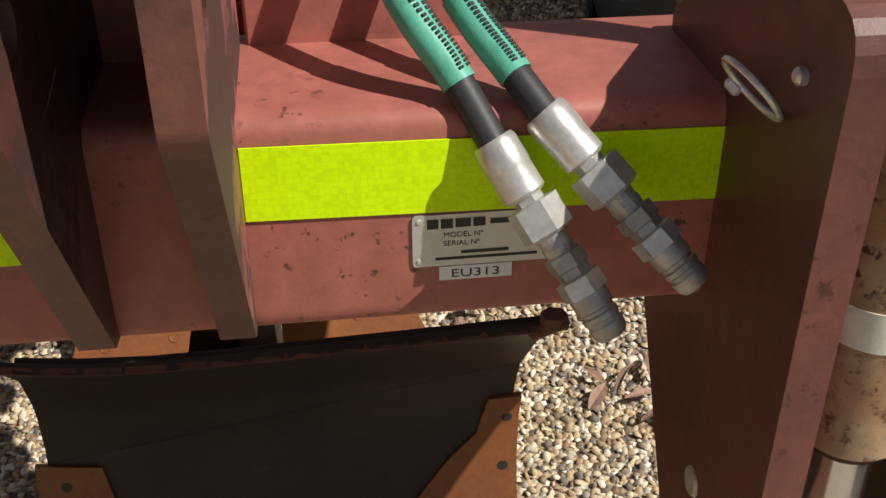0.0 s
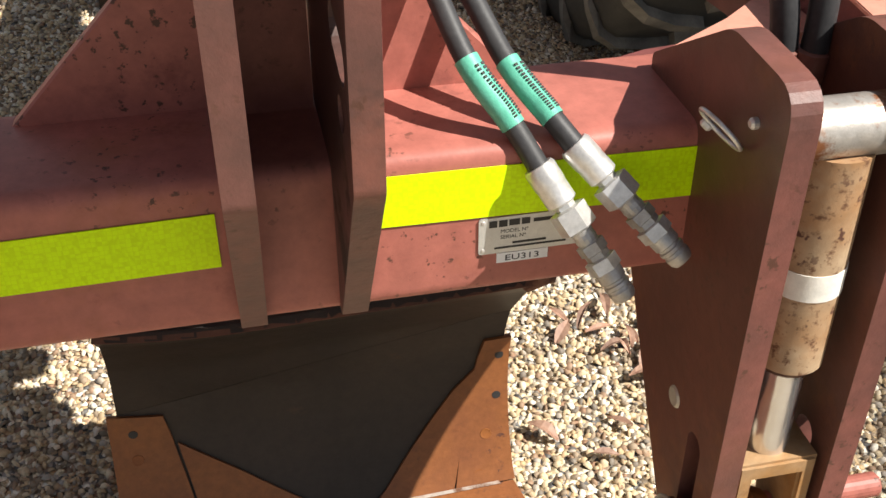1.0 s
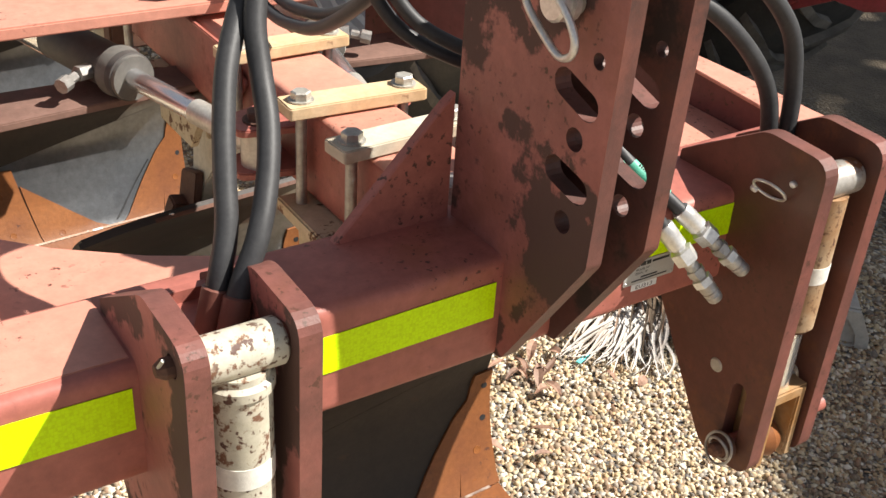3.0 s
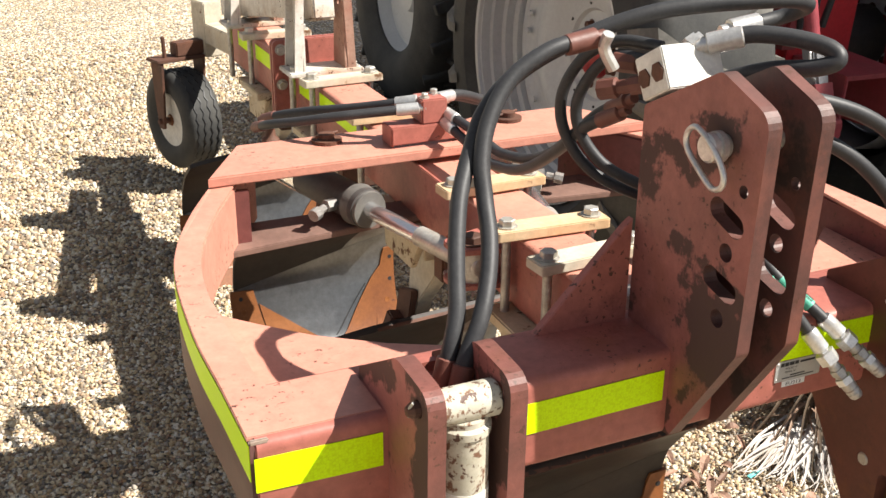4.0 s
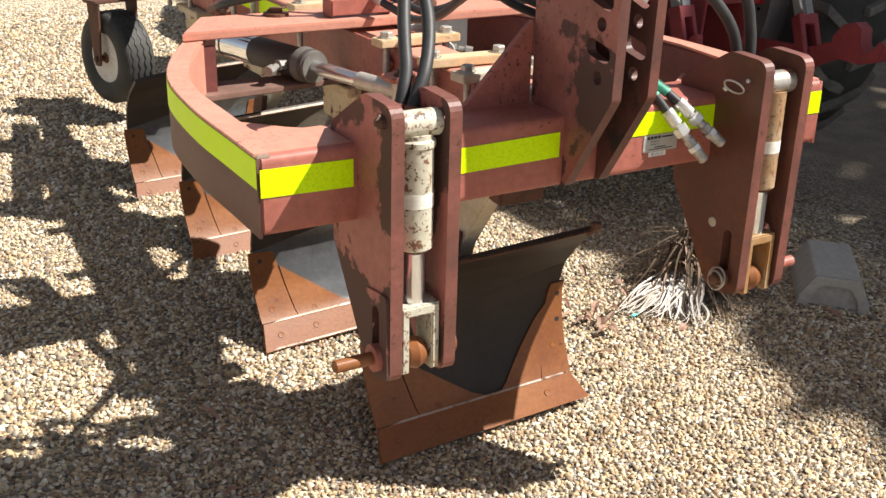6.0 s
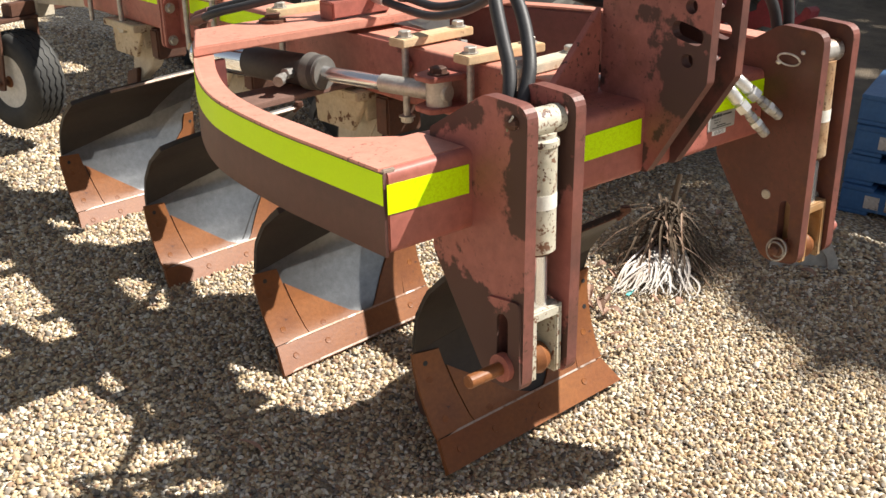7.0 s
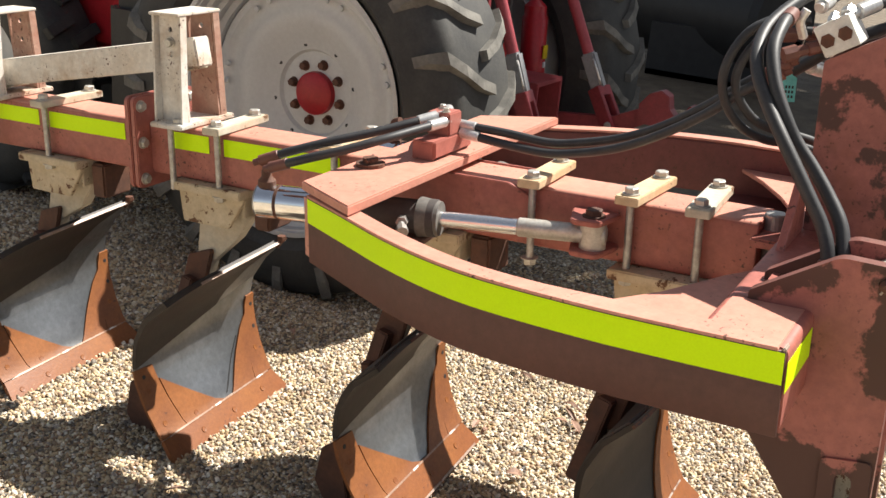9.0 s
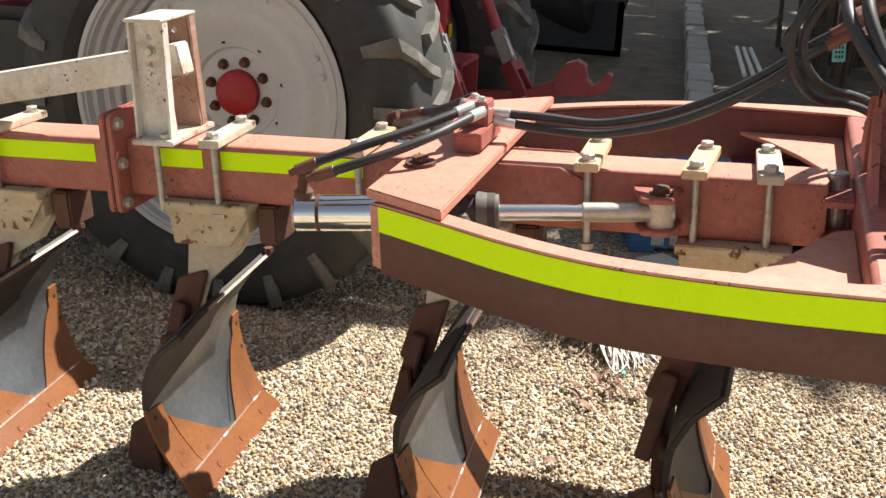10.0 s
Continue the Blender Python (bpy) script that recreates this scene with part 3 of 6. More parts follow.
def frame_parts():
    # cross beam: rounded square tube with open ends closed by plates
    sec = rounded([(0.0, BOT), (0.15, BOT), (0.15, TOP), (0.0, TOP)], 0.016)
    beam = part("cross_beam", prism(sec, -0.856, mirror(-0.856), "x", bevel=0.003), RED, plough, smooth=40)
    # mast plates
    prof = rounded([(-0.05, 1.462), (-0.152, 1.425), (-0.141, 1.087), (-0.012, 0.888), (0.02, 0.885), (0.02, 1.02), (0.118, 1.032), (0.118, 1.375)],
                   [0.02, 0.035, 0.02, 0.01, 0, 0, 0, 0.012])
    holes = [circle(-0.072, 1.368, 0.016), slot(-0.070, 1.279, -0.110, 1.266, 0.0165), circle(-0.096, 1.224, 0.0135),
             slot(-0.070, 1.179, -0.110, 1.170, 0.0165), circle(-0.093, 1.124, 0.0135), circle(-0.118, 1.318, 0.009)]
    for x0, x1 in ((-0.2215, -0.1995), (-0.1365, -0.1145)):
        pl = part("mast_plate", prism(prof, x0, x1, "x", holes, bevel=0.003, seg=1), RED_MAST, plough, "red mast plate flaking to dark rust")
        paint_edges(pl, MAST_EDGE)
        pl.data.materials.append(MAST_INNER)
        # inner faces darkened for the shade between the plates, with stains
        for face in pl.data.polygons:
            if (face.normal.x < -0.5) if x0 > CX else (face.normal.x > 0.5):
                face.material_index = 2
    for s in (0, 1):
        tri = [(-0.39, TOP - 0.002), (-0.225, TOP - 0.002), (-0.225, 1.197), (-0.24, 1.185)]
        if s:
            tri = [(2 * CX - x, z) for x, z in tri][::-1]
        part("gusset", prism(tri, 0.118, 0.134, "y", bevel=0.002, seg=1), RED, plough)
    part("mast_web", box(-0.202, -0.138, 0.100, 0.115, TOP, 1.20), RED, plough)
    # lower hitch plates
    hp = rounded([(-0.03, 1.13), (-0.135, 1.125), (-0.128, 0.607), (-0.036, 0.597), (0.108, 0.815), (0.112, 1.045)],
                 [0.05, 0.03, 0.03, 0.05, 0.03, 0.01])
    hh = [slot(-0.083, 0.735, -0.083, 0.648, 0.014), circle(-0.104, 1.095, 0.012), circle(-0.032, 0.752, 0.012)]
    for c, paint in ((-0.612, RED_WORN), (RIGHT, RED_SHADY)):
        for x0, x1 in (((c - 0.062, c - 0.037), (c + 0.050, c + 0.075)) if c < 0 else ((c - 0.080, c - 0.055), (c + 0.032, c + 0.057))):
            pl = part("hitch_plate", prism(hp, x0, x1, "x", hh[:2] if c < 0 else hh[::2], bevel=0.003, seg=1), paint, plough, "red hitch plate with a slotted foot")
            paint_edges(pl)
            if c < 0 and x0 < c:
                part("wear_plate", prism(rounded([(-0.127, 0.612), (-0.042, 0.612), (-0.042, 0.772), (-0.125, 0.782)], 0.012), x0 - 0.006, x0 + 0.001, "x", hh[:1], bevel=0.002, seg=1), paint, plough, "welded wear plate round the slot")
        part("hitch_web", box(c - (0.037 if c < 0 else 0.055), c + (0.05 if c < 0 else 0.032), 0.085, 0.097, 0.86, 1.045), RED, plough)
    part("plate_plug", rod((RIGHT - 0.082, -0.032, 0.752), (RIGHT - 0.076, -0.032, 0.752), 0.0115, 16, 0.002), GALV, plough)
    # side arms, curved to the rear
    outer = [(-0.862, 0.15), (-0.864, 0.32), (-0.85, 0.52), (-0.822, 0.65), (-0.768, 0.79), (-0.700, 0.925), (-0.606, 1.105)]
    outer = [(-0.862, 0.0)] + [tuple(p) for p in curve_points([(x, y, 0) for x, y in outer], 6)]
    outer = [(p[0], p[1]) for p in outer]

    def offset(line, d):
        out = []
        for i, p in enumerate(line):
            a, b = Vector(line[max(i - 1, 0)]), Vector(line[min(i + 1, len(line) - 1)])
            t = (b - a).normalized()
            out.append((p[0] + t.y * d, p[1] - t.x * d))
        return out

    inner = offset(outer, 0.046)
    for s in (0, 1):
        f = (lambda x: mirror(x)) if s else (lambda x: x)
        skin_in = offset(outer, 0.008)
        band = skin_in + inner[::-1]
        # light set into the colour: pale sunlit left band, dark shaded right band
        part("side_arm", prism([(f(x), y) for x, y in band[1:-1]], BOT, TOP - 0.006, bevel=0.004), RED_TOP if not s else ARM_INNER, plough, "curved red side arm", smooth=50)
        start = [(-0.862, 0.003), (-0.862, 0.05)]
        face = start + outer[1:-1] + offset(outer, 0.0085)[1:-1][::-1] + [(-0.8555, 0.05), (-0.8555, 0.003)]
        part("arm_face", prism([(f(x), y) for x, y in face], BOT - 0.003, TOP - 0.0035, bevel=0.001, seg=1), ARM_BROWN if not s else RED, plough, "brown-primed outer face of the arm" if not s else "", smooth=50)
        # one top plate over beam end and arm
        web = [(-0.812, 0.43), (-0.810, 0.30), (-0.809, 0.17), (-0.802, 0.137), (-0.677, 0.137), (-0.677, 0.015)]
        if s:
            web = [(-0.812, 0.43), (-0.802, 0.30), (-0.790, 0.16), (-0.770, 0.105), (-0.695, 0.105), (-0.695, 0.015)]
        inside = [p for p in inner[::-1] if p[1] > 0.45]
        top = [(-0.9, 0.0), (-0.8625, 0.015)] + offset(outer, -0.0005)[1:-1] + inside[1:] + web
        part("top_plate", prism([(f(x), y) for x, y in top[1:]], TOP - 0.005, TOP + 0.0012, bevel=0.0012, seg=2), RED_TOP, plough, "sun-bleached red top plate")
        # fillet and web plates between arm and beam, below the rail
        if s:
            low = [(-0.82, 0.152), (-0.818, 0.44), (-0.66, 0.42), (-0.46, 0.35), (-0.31, 0.25), (-0.31, 0.152)]
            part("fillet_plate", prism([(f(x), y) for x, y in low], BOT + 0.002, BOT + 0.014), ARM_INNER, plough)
            deep = [(0.456, 0.152), (0.456, 0.42), (0.36, 0.34), (0.24, 0.264), (0.13, 0.21), (0.02, 0.172), (0.0, 0.152)]
        else:
            deep = [(-0.817, 0.152), (-0.815, 0.545), (-0.772, 0.490), (-0.732, 0.447), (-0.658, 0.374), (-0.557, 0.303), (-0.478, 0.263), (-0.40, 0.226), (-0.34, 0.19), (-0.32, 0.152)]
        part("web_plate", prism(deep, 0.951, 0.962, bevel=0.002), RED_TOP, plough, "curved web plate between arm and beam")
        # tape on the arm
        skin = offset(outer, -0.0015)
        if not s:
            tape("z", [(f(x), y) for x, y in ([(-0.8635, 0.004)] + skin[1:-1] + (offset(outer, -0.0004)[1:-1][::-1]) + [(-0.8624, 0.004)])], 0.971, 1.0245, parent=plough)
    # highlight on the rounded corner, built as a small grey strip
    part("corner_lip", box(-0.8622, -0.836, 0.003, 0.009, TOP - 0.006, TOP + 0.0022, 0.002), EDGE, plough, "grey strip standing for the highlight on the beam's corner")
    # rear cross plates, above and below
    rp = [(-0.702, 0.916), (mirror(-0.702), 0.916), (mirror(-0.596), 1.108), (-0.596, 1.108)]
    part("rear_cross_plate", prism(rp, TOP + 0.002, TOP + 0.024, bevel=0.003), RED_TOP, plough, "sun-bleached red cross plate")
    rq = [(-0.675, 0.885), (-0.30, 0.925), (mirror(-0.30), 0.925), (mirror(-0.675), 0.885), (mirror(-0.60), 1.03), (-0.60, 1.03)]
    part("lower_cross_plate", prism(rq, BOT + 0.003, BOT + 0.017, bevel=0.002), GRIMY, plough, "grimy lower cross plate")
    part("rear_post", box(-0.662, -0.618, 0.925, 0.939, BOT + 0.018, TOP + 0.002, 0.002), ARM_INNER, plough, "dark red upright between the cross plates")
    # main beam, in two lengths joined by flanges
    ms = rounded([(-0.232, BOT), (-0.098, BOT), (-0.098, TOP), (-0.232, TOP)], 0.014)
    for y0, y1 in ((0.205, 1.905), (1.945, 2.66)):
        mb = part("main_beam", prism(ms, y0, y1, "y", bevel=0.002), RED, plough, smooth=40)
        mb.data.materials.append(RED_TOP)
        # upward faces take the lighter red
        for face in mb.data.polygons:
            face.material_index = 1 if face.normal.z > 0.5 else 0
    fs = rounded([(-0.285, 0.845), (-0.045, 0.845), (-0.045, 1.105), (-0.285, 1.105)], 0.02)
    for y0, y1 in ((1.905, 1.923), (1.927, 1.945)):
        fl = part("joint_flange", prism(fs, y0, y1, "y", bevel=0.003), RED, plough)
        if y0 < 1.91:
            for x in (-0.262, -0.068):
                for z in (0.872, 0.975, 1.078):
                    bolt("bolt", (x, y0, z), (0, -1, 0), fl, 0.013)
    for x0, x1 in ((-0.243, -0.234), (-0.096, -0.087)):
        part("beam_cheek", prism(rounded([(0.70, 0.99), (0.78, 1.026), (1.02, 1.026), (1.02, 0.90), (0.78, 0.90)], 0.012), x0, x1, "x", bevel=0.002), RED, plough)
    # front pivot of the main beam
    part("pivot_lug", box(-0.26, -0.07, 0.15, 0.215, 0.985, 1.005, 0.004), RED, plough)
    part("pivot_lug", box(-0.26, -0.07, 0.15, 0.215, 0.90, 0.92, 0.004), RED, plough)
    part("pivot_pin", rod((CX, 0.185, 0.87), (CX, 0.185, 1.04), 0.024), STEEL_DARK, plough)
    # tapes on the beam's front
    for x0, x1, a0, a1, b0, b1 in ((-0.858, -0.682, 0.956, 1.007, 0.952, 1.004), (-0.506, -0.231, 0.943, 0.993, 0.947, 0.998), (-0.114, 0.177, 0.966, 1.014, 0.961, 1.010), (0.33, 0.498, 0.955, 1.006, 0.955, 1.006)):
        tape("y", [(x0, a0), (x1, b0), (x1, b1), (x0, a1)], -0.0016, -0.0006, parent=plough, mat=TAPE_DOTS)
    # tapes on the main beam's side
    for y0, y1 in ((1.26, 1.638), (1.690, 1.824), (2.0, 2.305), (2.35, 2.53)):
        tape("x", [(y0, 0.960), (y1, 0.960), (y1, 1.007), (y0, 1.007)], -0.2338, -0.2326, parent=plough)
    for ob in plough.children_recursive:
        if ob.type == "MESH" and ob.name.split(".")[0] in ("side_arm", "arm_face", "top_plate", "rear_cross_plate", "lower_cross_plate", "main_beam", "joint_flange", "bolt", "beam_cheek", "reflective_tape", "web_plate"):
            bend_up(ob, 0.012 if ob.name.split(".")[0] in ("main_beam", "joint_flange", "bolt", "beam_cheek") else 0.018)
    return beam


beam = frame_parts()


# ---- maker's plate ----
def maker_plate():
    x0, x1, z0, z1 = -0.0155, 0.0755, 0.9255, 0.962
    plate = part("maker_plate", prism(rounded([(x0, z0), (x1, z0), (x1, z1), (x0, z1)], 0.003), -0.0016, -0.0003, "y"), ALU, plough, "stamped aluminium maker's plate")
    front = lambda x, z: Matrix.Translation((x, -0.0018, z)) @ pose(0, 0, 0, 90, 0, 0)
    lettering("MODEL Nº", 0.0052, plate, front(x0 + 0.019, z0 + 0.0205), INK)
    lettering("SERIAL Nº", 0.0052, plate, front(x0 + 0.019, z0 + 0.0145), INK)
    bars = joined(*[box(a, b, -0.0021, -0.0017, c - h, c) for a, b, c, h in
                    [(x0 + 0.009, x0 + 0.016, z1 - 0.003, 0.0065), (x0 + 0.0175, x0 + 0.025, z1 - 0.003, 0.0065), (x0 + 0.0265, x0 + 0.036, z1 - 0.003, 0.006),
                     (x0 + 0.0375, x0 + 0.045, z1 - 0.003, 0.006), (x0 + 0.048, x0 + 0.078, z1 - 0.0045, 0.0035)]])
    part("logo", bars, INK, plate)
    part("print_line", joined(box(x0 + 0.030, x0 + 0.060, -0.0021, -0.0017, z0 + 0.0085, z0 + 0.0105), box(x0 + 0.014, x0 + 0.078, -0.0021, -0.0017, z0 + 0.0045, z0 + 0.0062)), INK, plate)
    for x in (x0 + 0.004, x1 - 0.004):
        for z in (z0 + 0.004, z1 - 0.004):
            part("rivet", lathe((x, -0.0016, z), (0, -1, 0), [(0, 0.002), (0.0008, 0.0015), (0.001, 0)], 10), STEEL, plate)
    tag = part("asset_label", prism([(0.001, 0.9145), (0.047, 0.9145), (0.047, 0.9245), (0.001, 0.9245)], -0.0012, -0.0003, "y"), LABEL, plough, "white printed label")
    lettering("EU313", 0.0085, tag, Matrix.Translation((0.008, -0.0014, 0.9165)) @ pose(0, 0, 0, 90, 0, 0), INK, 0.030)


maker_plate()


# ---- lower hitch cylinders ----
def hitch_cylinder(c, x0, x1, r, barrel, label, tube_mat, fork, drop=0.0, ringed=True):
    """A ram between two hitch plates whose inner faces stand at x0 and x1 from c."""
    m = (x0 + x1) / 2
    t = thing("hydraulic_cylinder", PL @ Matrix.Translation((c, -0.085, 0.62 - drop)), label, "cylinder", "hitch cylinders")
    part("cross_tube", rod((x0, -0.01, 0.463), (x1, -0.01, 0.463), 0.0245, 28), tube_mat, t, smooth=40)
    b = part("barrel", lathe((m, -0.006, 0.232), (0, 0, 1), [(0, r - 0.005), (0.004, r), (0.19, r)] + ([(0.192, r + 0.003), (0.202, r + 0.003), (0.206, r - 0.002), (0.214, r - 0.002)] if ringed else [(0.214, r)]), 28), barrel, t, smooth=40)
    part("band", lathe((m, -0.006, 0.315), (0, 0, 1), [(0, r + 0.0008), (0.026, r + 0.0008)], 28), WHITE, b, "white tape band", smooth=40)
    part("gland", lathe((m, -0.006, 0.226), (0, 0, 1), [(0, 0.021), (0.002, 0.025), (0.008, 0.025)], 24), RUST_DARK, b, smooth=40)
    part("rod", rod((m, -0.006, 0.12), (m, -0.006, 0.24), 0.0195, 24), CHROME, t, "bright chrome piston rod", smooth=40)
    a, e = x0 + 0.004, x1 - 0.004
    fork_outline = [(a, -0.005), (a + 0.016, -0.005), (a + 0.016, 0.108), (e - 0.016, 0.108), (e - 0.016, -0.005), (e, -0.005), (e, 0.128), (a, 0.128)]
    cl = part("clevis", prism(fork_outline, -0.035, 0.03, "y", bevel=0.003), fork, t)
    part("ball", lathe((m - 0.022, -0.004, 0.022), (1, 0, 0), [(0, 0.014), (0.006, 0.026), (0.022, 0.032), (0.038, 0.026), (0.044, 0.014)], 24), RUST, cl, "rusty lower link ball", smooth=40)
    return t


hitch_cylinder(-0.612, -0.0365, 0.0495, 0.033, CYL_WHITE, "white hitch cylinder flaking to rust between two plates", CYL_WHITE, CYL_WHITE)
hitch_cylinder(RIGHT, -0.0545, 0.0315, 0.031, CYL_RUST, "brown rusted hitch cylinder with a white band", TUBE_STEEL, RUST_YELLOW, 0.012, False)


def hitch_pins():
    # retaining pins of the cross tubes and the lower link pins
    t = thing("lower_link_pin", PL @ Matrix.Translation((-0.612, -0.088, 0.648)), "rusty lower link pin through the slotted plates", "pin", "lower link pins")
    part("shaft", rod((-0.155, 0, 0), (0.085, 0, 0), 0.0125), RUST, t)
    part("collar", lathe((-0.079, 0, 0), (1, 0, 0), [(0, 0.026), (0.016, 0.026)], 20), RED, t, smooth=40)
    part("washer", lathe((0.077, 0, 0), (1, 0, 0), [(0, 0.024), (0.012, 0.024)], 20), RUST, t, smooth=40)
    t = thing("lower_link_pin", PL @ Matrix.Translation((RIGHT, -0.085, 0.64)), "rusty lower link pin held by a bent spring ring", "pin", "lower link pins")
    part("shaft", rod((-0.09, 0, 0), (0.13, 0, 0), 0.0125), RED, t)
    part("collar", lathe((-0.086, 0, 0), (-1, 0, 0), [(0, 0.022), (0.008, 0.022), (0.016, 0.012), (0.018, 0)], 20), RUST_DARK, t, smooth=40)
    for r, lean in ((0.024, 0.006), (0.018, -0.004)):
        ring = [(-0.1 + lean * math.sin(a), r * math.cos(a), r * math.sin(a)) for a in (2 * math.pi * i / 10 for i in range(10))]
        part("spring_ring", tube(ring, 0.0023, 6, 3, True), STEEL_DARK, t)
    part("bolt_end", lathe((-0.103, 0, 0), (-1, 0, 0), [(0, 0.011), (0.010, 0.011), (0.014, 0.006), (0.014, 0)], 10), RUST_DARK, t)
    # lynch pin with ring on the inner plate
    x = RIGHT - 0.082
    t = thing("lynch_pin", PL @ Matrix.Translation((x, -0.090, 1.075)), "zinc lynch pin with a sprung wire ring", "pin")
    part("pin", rod((-0.004, 0.0, 0.004), (0.004, 0.0, 0.004), 0.0048, 12), STEEL, t)
    c = Vector((-0.010, 0.024, -0.012))
    ring = [(c.x - 0.004 - 0.012 * math.sin(a), c.y + 0.024 * math.cos(a) + 0.004 * math.sin(a), c.z + 0.0145 * math.sin(a) - 0.004 * math.cos(a)) for a in (2 * math.pi * i / 12 for i in range(12))]
    part("ring", tube(ring, 0.0021, 8, 4, True), STEEL, t, "bright sprung wire ring", smooth=60)
    part("ferrule", rod((-0.010, 0.046, -0.024), (-0.016, 0.052, -0.018), 0.0045, 10), STEEL, t)
    x = -0.612 - 0.062
    t = thing("lynch_pin", PL @ Matrix.Translation((x, -0.104, 1.095)), "dark bolt head with a split pin", "pin")
    part("pin", lathe((0.0, 0, 0), (-1, 0, 0), [(0, 0.011), (0.008, 0.011), (0.016, 0.006), (0.017, 0)], 10), RUST_DARK, t)
    part("split_pin", tube([(-0.01, -0.008, 0.015), (-0.014, 0.0, 0.0), (-0.01, 0.006, -0.012)], 0.002, 6), STEEL_DARK, t)


hitch_pins()


# ---- top link pin through the mast ----
def top_pin():
    t = thing("top_link_pin", PL @ Matrix.Translation((CX, -0.072, 1.368)), "zinc top link pin with a wire handle and linch clip", "pin")
    part("shaft", rod((-0.075, 0, 0), (0.085, 0, 0), 0.0155), GALV, t)
    part("head", lathe((-0.062, 0, 0), (-1, 0, 0), [(0, 0.021), (0.008, 0.021), (0.009, 0.017), (0.013, 0.017), (0.014, 0.020), (0.021, 0.020), (0.024, 0.017)], 24), STEEL, t, smooth=40)
    loop = [(-0.086, dy, dz) for dy, dz in ((0.027, 0.022), (0.038, 0.014), (0.042, 0.000), (0.034, -0.014), (0.012, -0.030), (-0.013, -0.045), (-0.027, -0.048), (-0.040, -0.041), (-0.043, -0.027), (-0.032, -0.009), (-0.008, 0.010), (0.014, 0.021))]
    part("handle", tube(loop, 0.0042, 8, 4, True), STEEL, t, smooth=60)
    part("end", rod((0.062, 0, 0), (0.1, 0, 0), 0.019), GALV, t)
    clip = [(0.095, 0.0, 0.02), (0.097, 0.0, -0.02), (0.1, 0.012, -0.045), (0.1, 0.002, -0.062), (0.1, -0.012, -0.045), (0.098, -0.005, -0.015)]
    part("clip", tube(clip, 0.0025, 6, 5), STEEL, t)


top_pin()


# ---- clamps on the main beam ----
def clamp(y, dx=0.0, ochre=True, yaw=0.0):
    t = thing("beam_clamp", PL @ Matrix.Translation((CX + dx, y, TOP + 0.001 + rise(y, 0.012))) @ pose(0, 0, 0, 0, 0, yaw), "cream clamp plate rusting at the edges, bolted across the beam", "clamp", "beam clamps")
    out = rounded([(-0.112, -0.027), (0.118, -0.029), (0.118, 0.024), (-0.112, 0.028)], 0.006)
    p = part("plate", prism(out, 0, 0.02, bevel=0.002), CREAM_OCHRE if ochre else CREAM, t)
    for x in (-0.083, 0.09):
        bolt("bolt_head", (x, 0, 0.02), (0, 0, 1), p, 0.0155, 0.013)
        part("bolt_shank", rod((x, 0, 0.0), (x, 0, -0.175), 0.0088, 14), STEEL_DARK, t, smooth=40)
        bolt("nut", (x, 0, -0.172), (0, 0, -1), t, 0.0155, 0.014)
    return t


for y, ochre, yaw in ((0.330, False, 4), (0.475, True, -3), (0.718, True, 2), (1.265, True, 0), (1.65, False, 3), (2.30, False, -2)):
    clamp(y, 0.0, ochre, yaw)


# ---- plough bodies ----
NEAR_END = [(0.0, 0.0), (0.033, 0.04), (0.068, 0.08), (0.108, 0.15), (0.135, 0.22), (0.146, 0.275), (0.138, 0.350), (0.100, 0.420), (0.030, 0.482)]
FAR_END = [(0.0, 0.0), (0.033, 0.04), (0.066, 0.08), (0.098, 0.15), (0.122, 0.22), (0.138, 0.285), (0.132, 0.355), (0.090, 0.425), (0.034, 0.482)]


BODY = {"drop": 0.014, "lean": 0.03}   # cut of the upper near corner, and how far the near end leans in


def body_point(u, v):
    """The face of a body: u from the near end (0) to the far end (1), v up the profile, which rolls over at the top."""
    s = min(max(v, 0.0), 1.0) * 8
    i = min(int(s), 7)
    f = s - i
    k = min(max(u, 0.0), 1.0)
    a = [NEAR_END[i][c] * (1 - f) + NEAR_END[i + 1][c] * f for c in (0, 1)]
    b = [FAR_END[i][c] * (1 - f) + FAR_END[i + 1][c] * f for c in (0, 1)]
    y, z = a[0] * (1 - k) + b[0] * k, a[1] * (1 - k) + b[1] * k
    y += 0.05 * u * (1 - v)
    z *= 0.97 + 0.06 * u
    z -= BODY["drop"] * max(0.0, 1 - u / 0.34) ** 2 * max(0.0, 2 * v - 1)
    x = 0.572 * u + (1 - u) * BODY["lean"] * max(v, 0.0) ** 3 - u * 0.02 * math.sin(math.pi * v)
    return Vector((x, y, z))


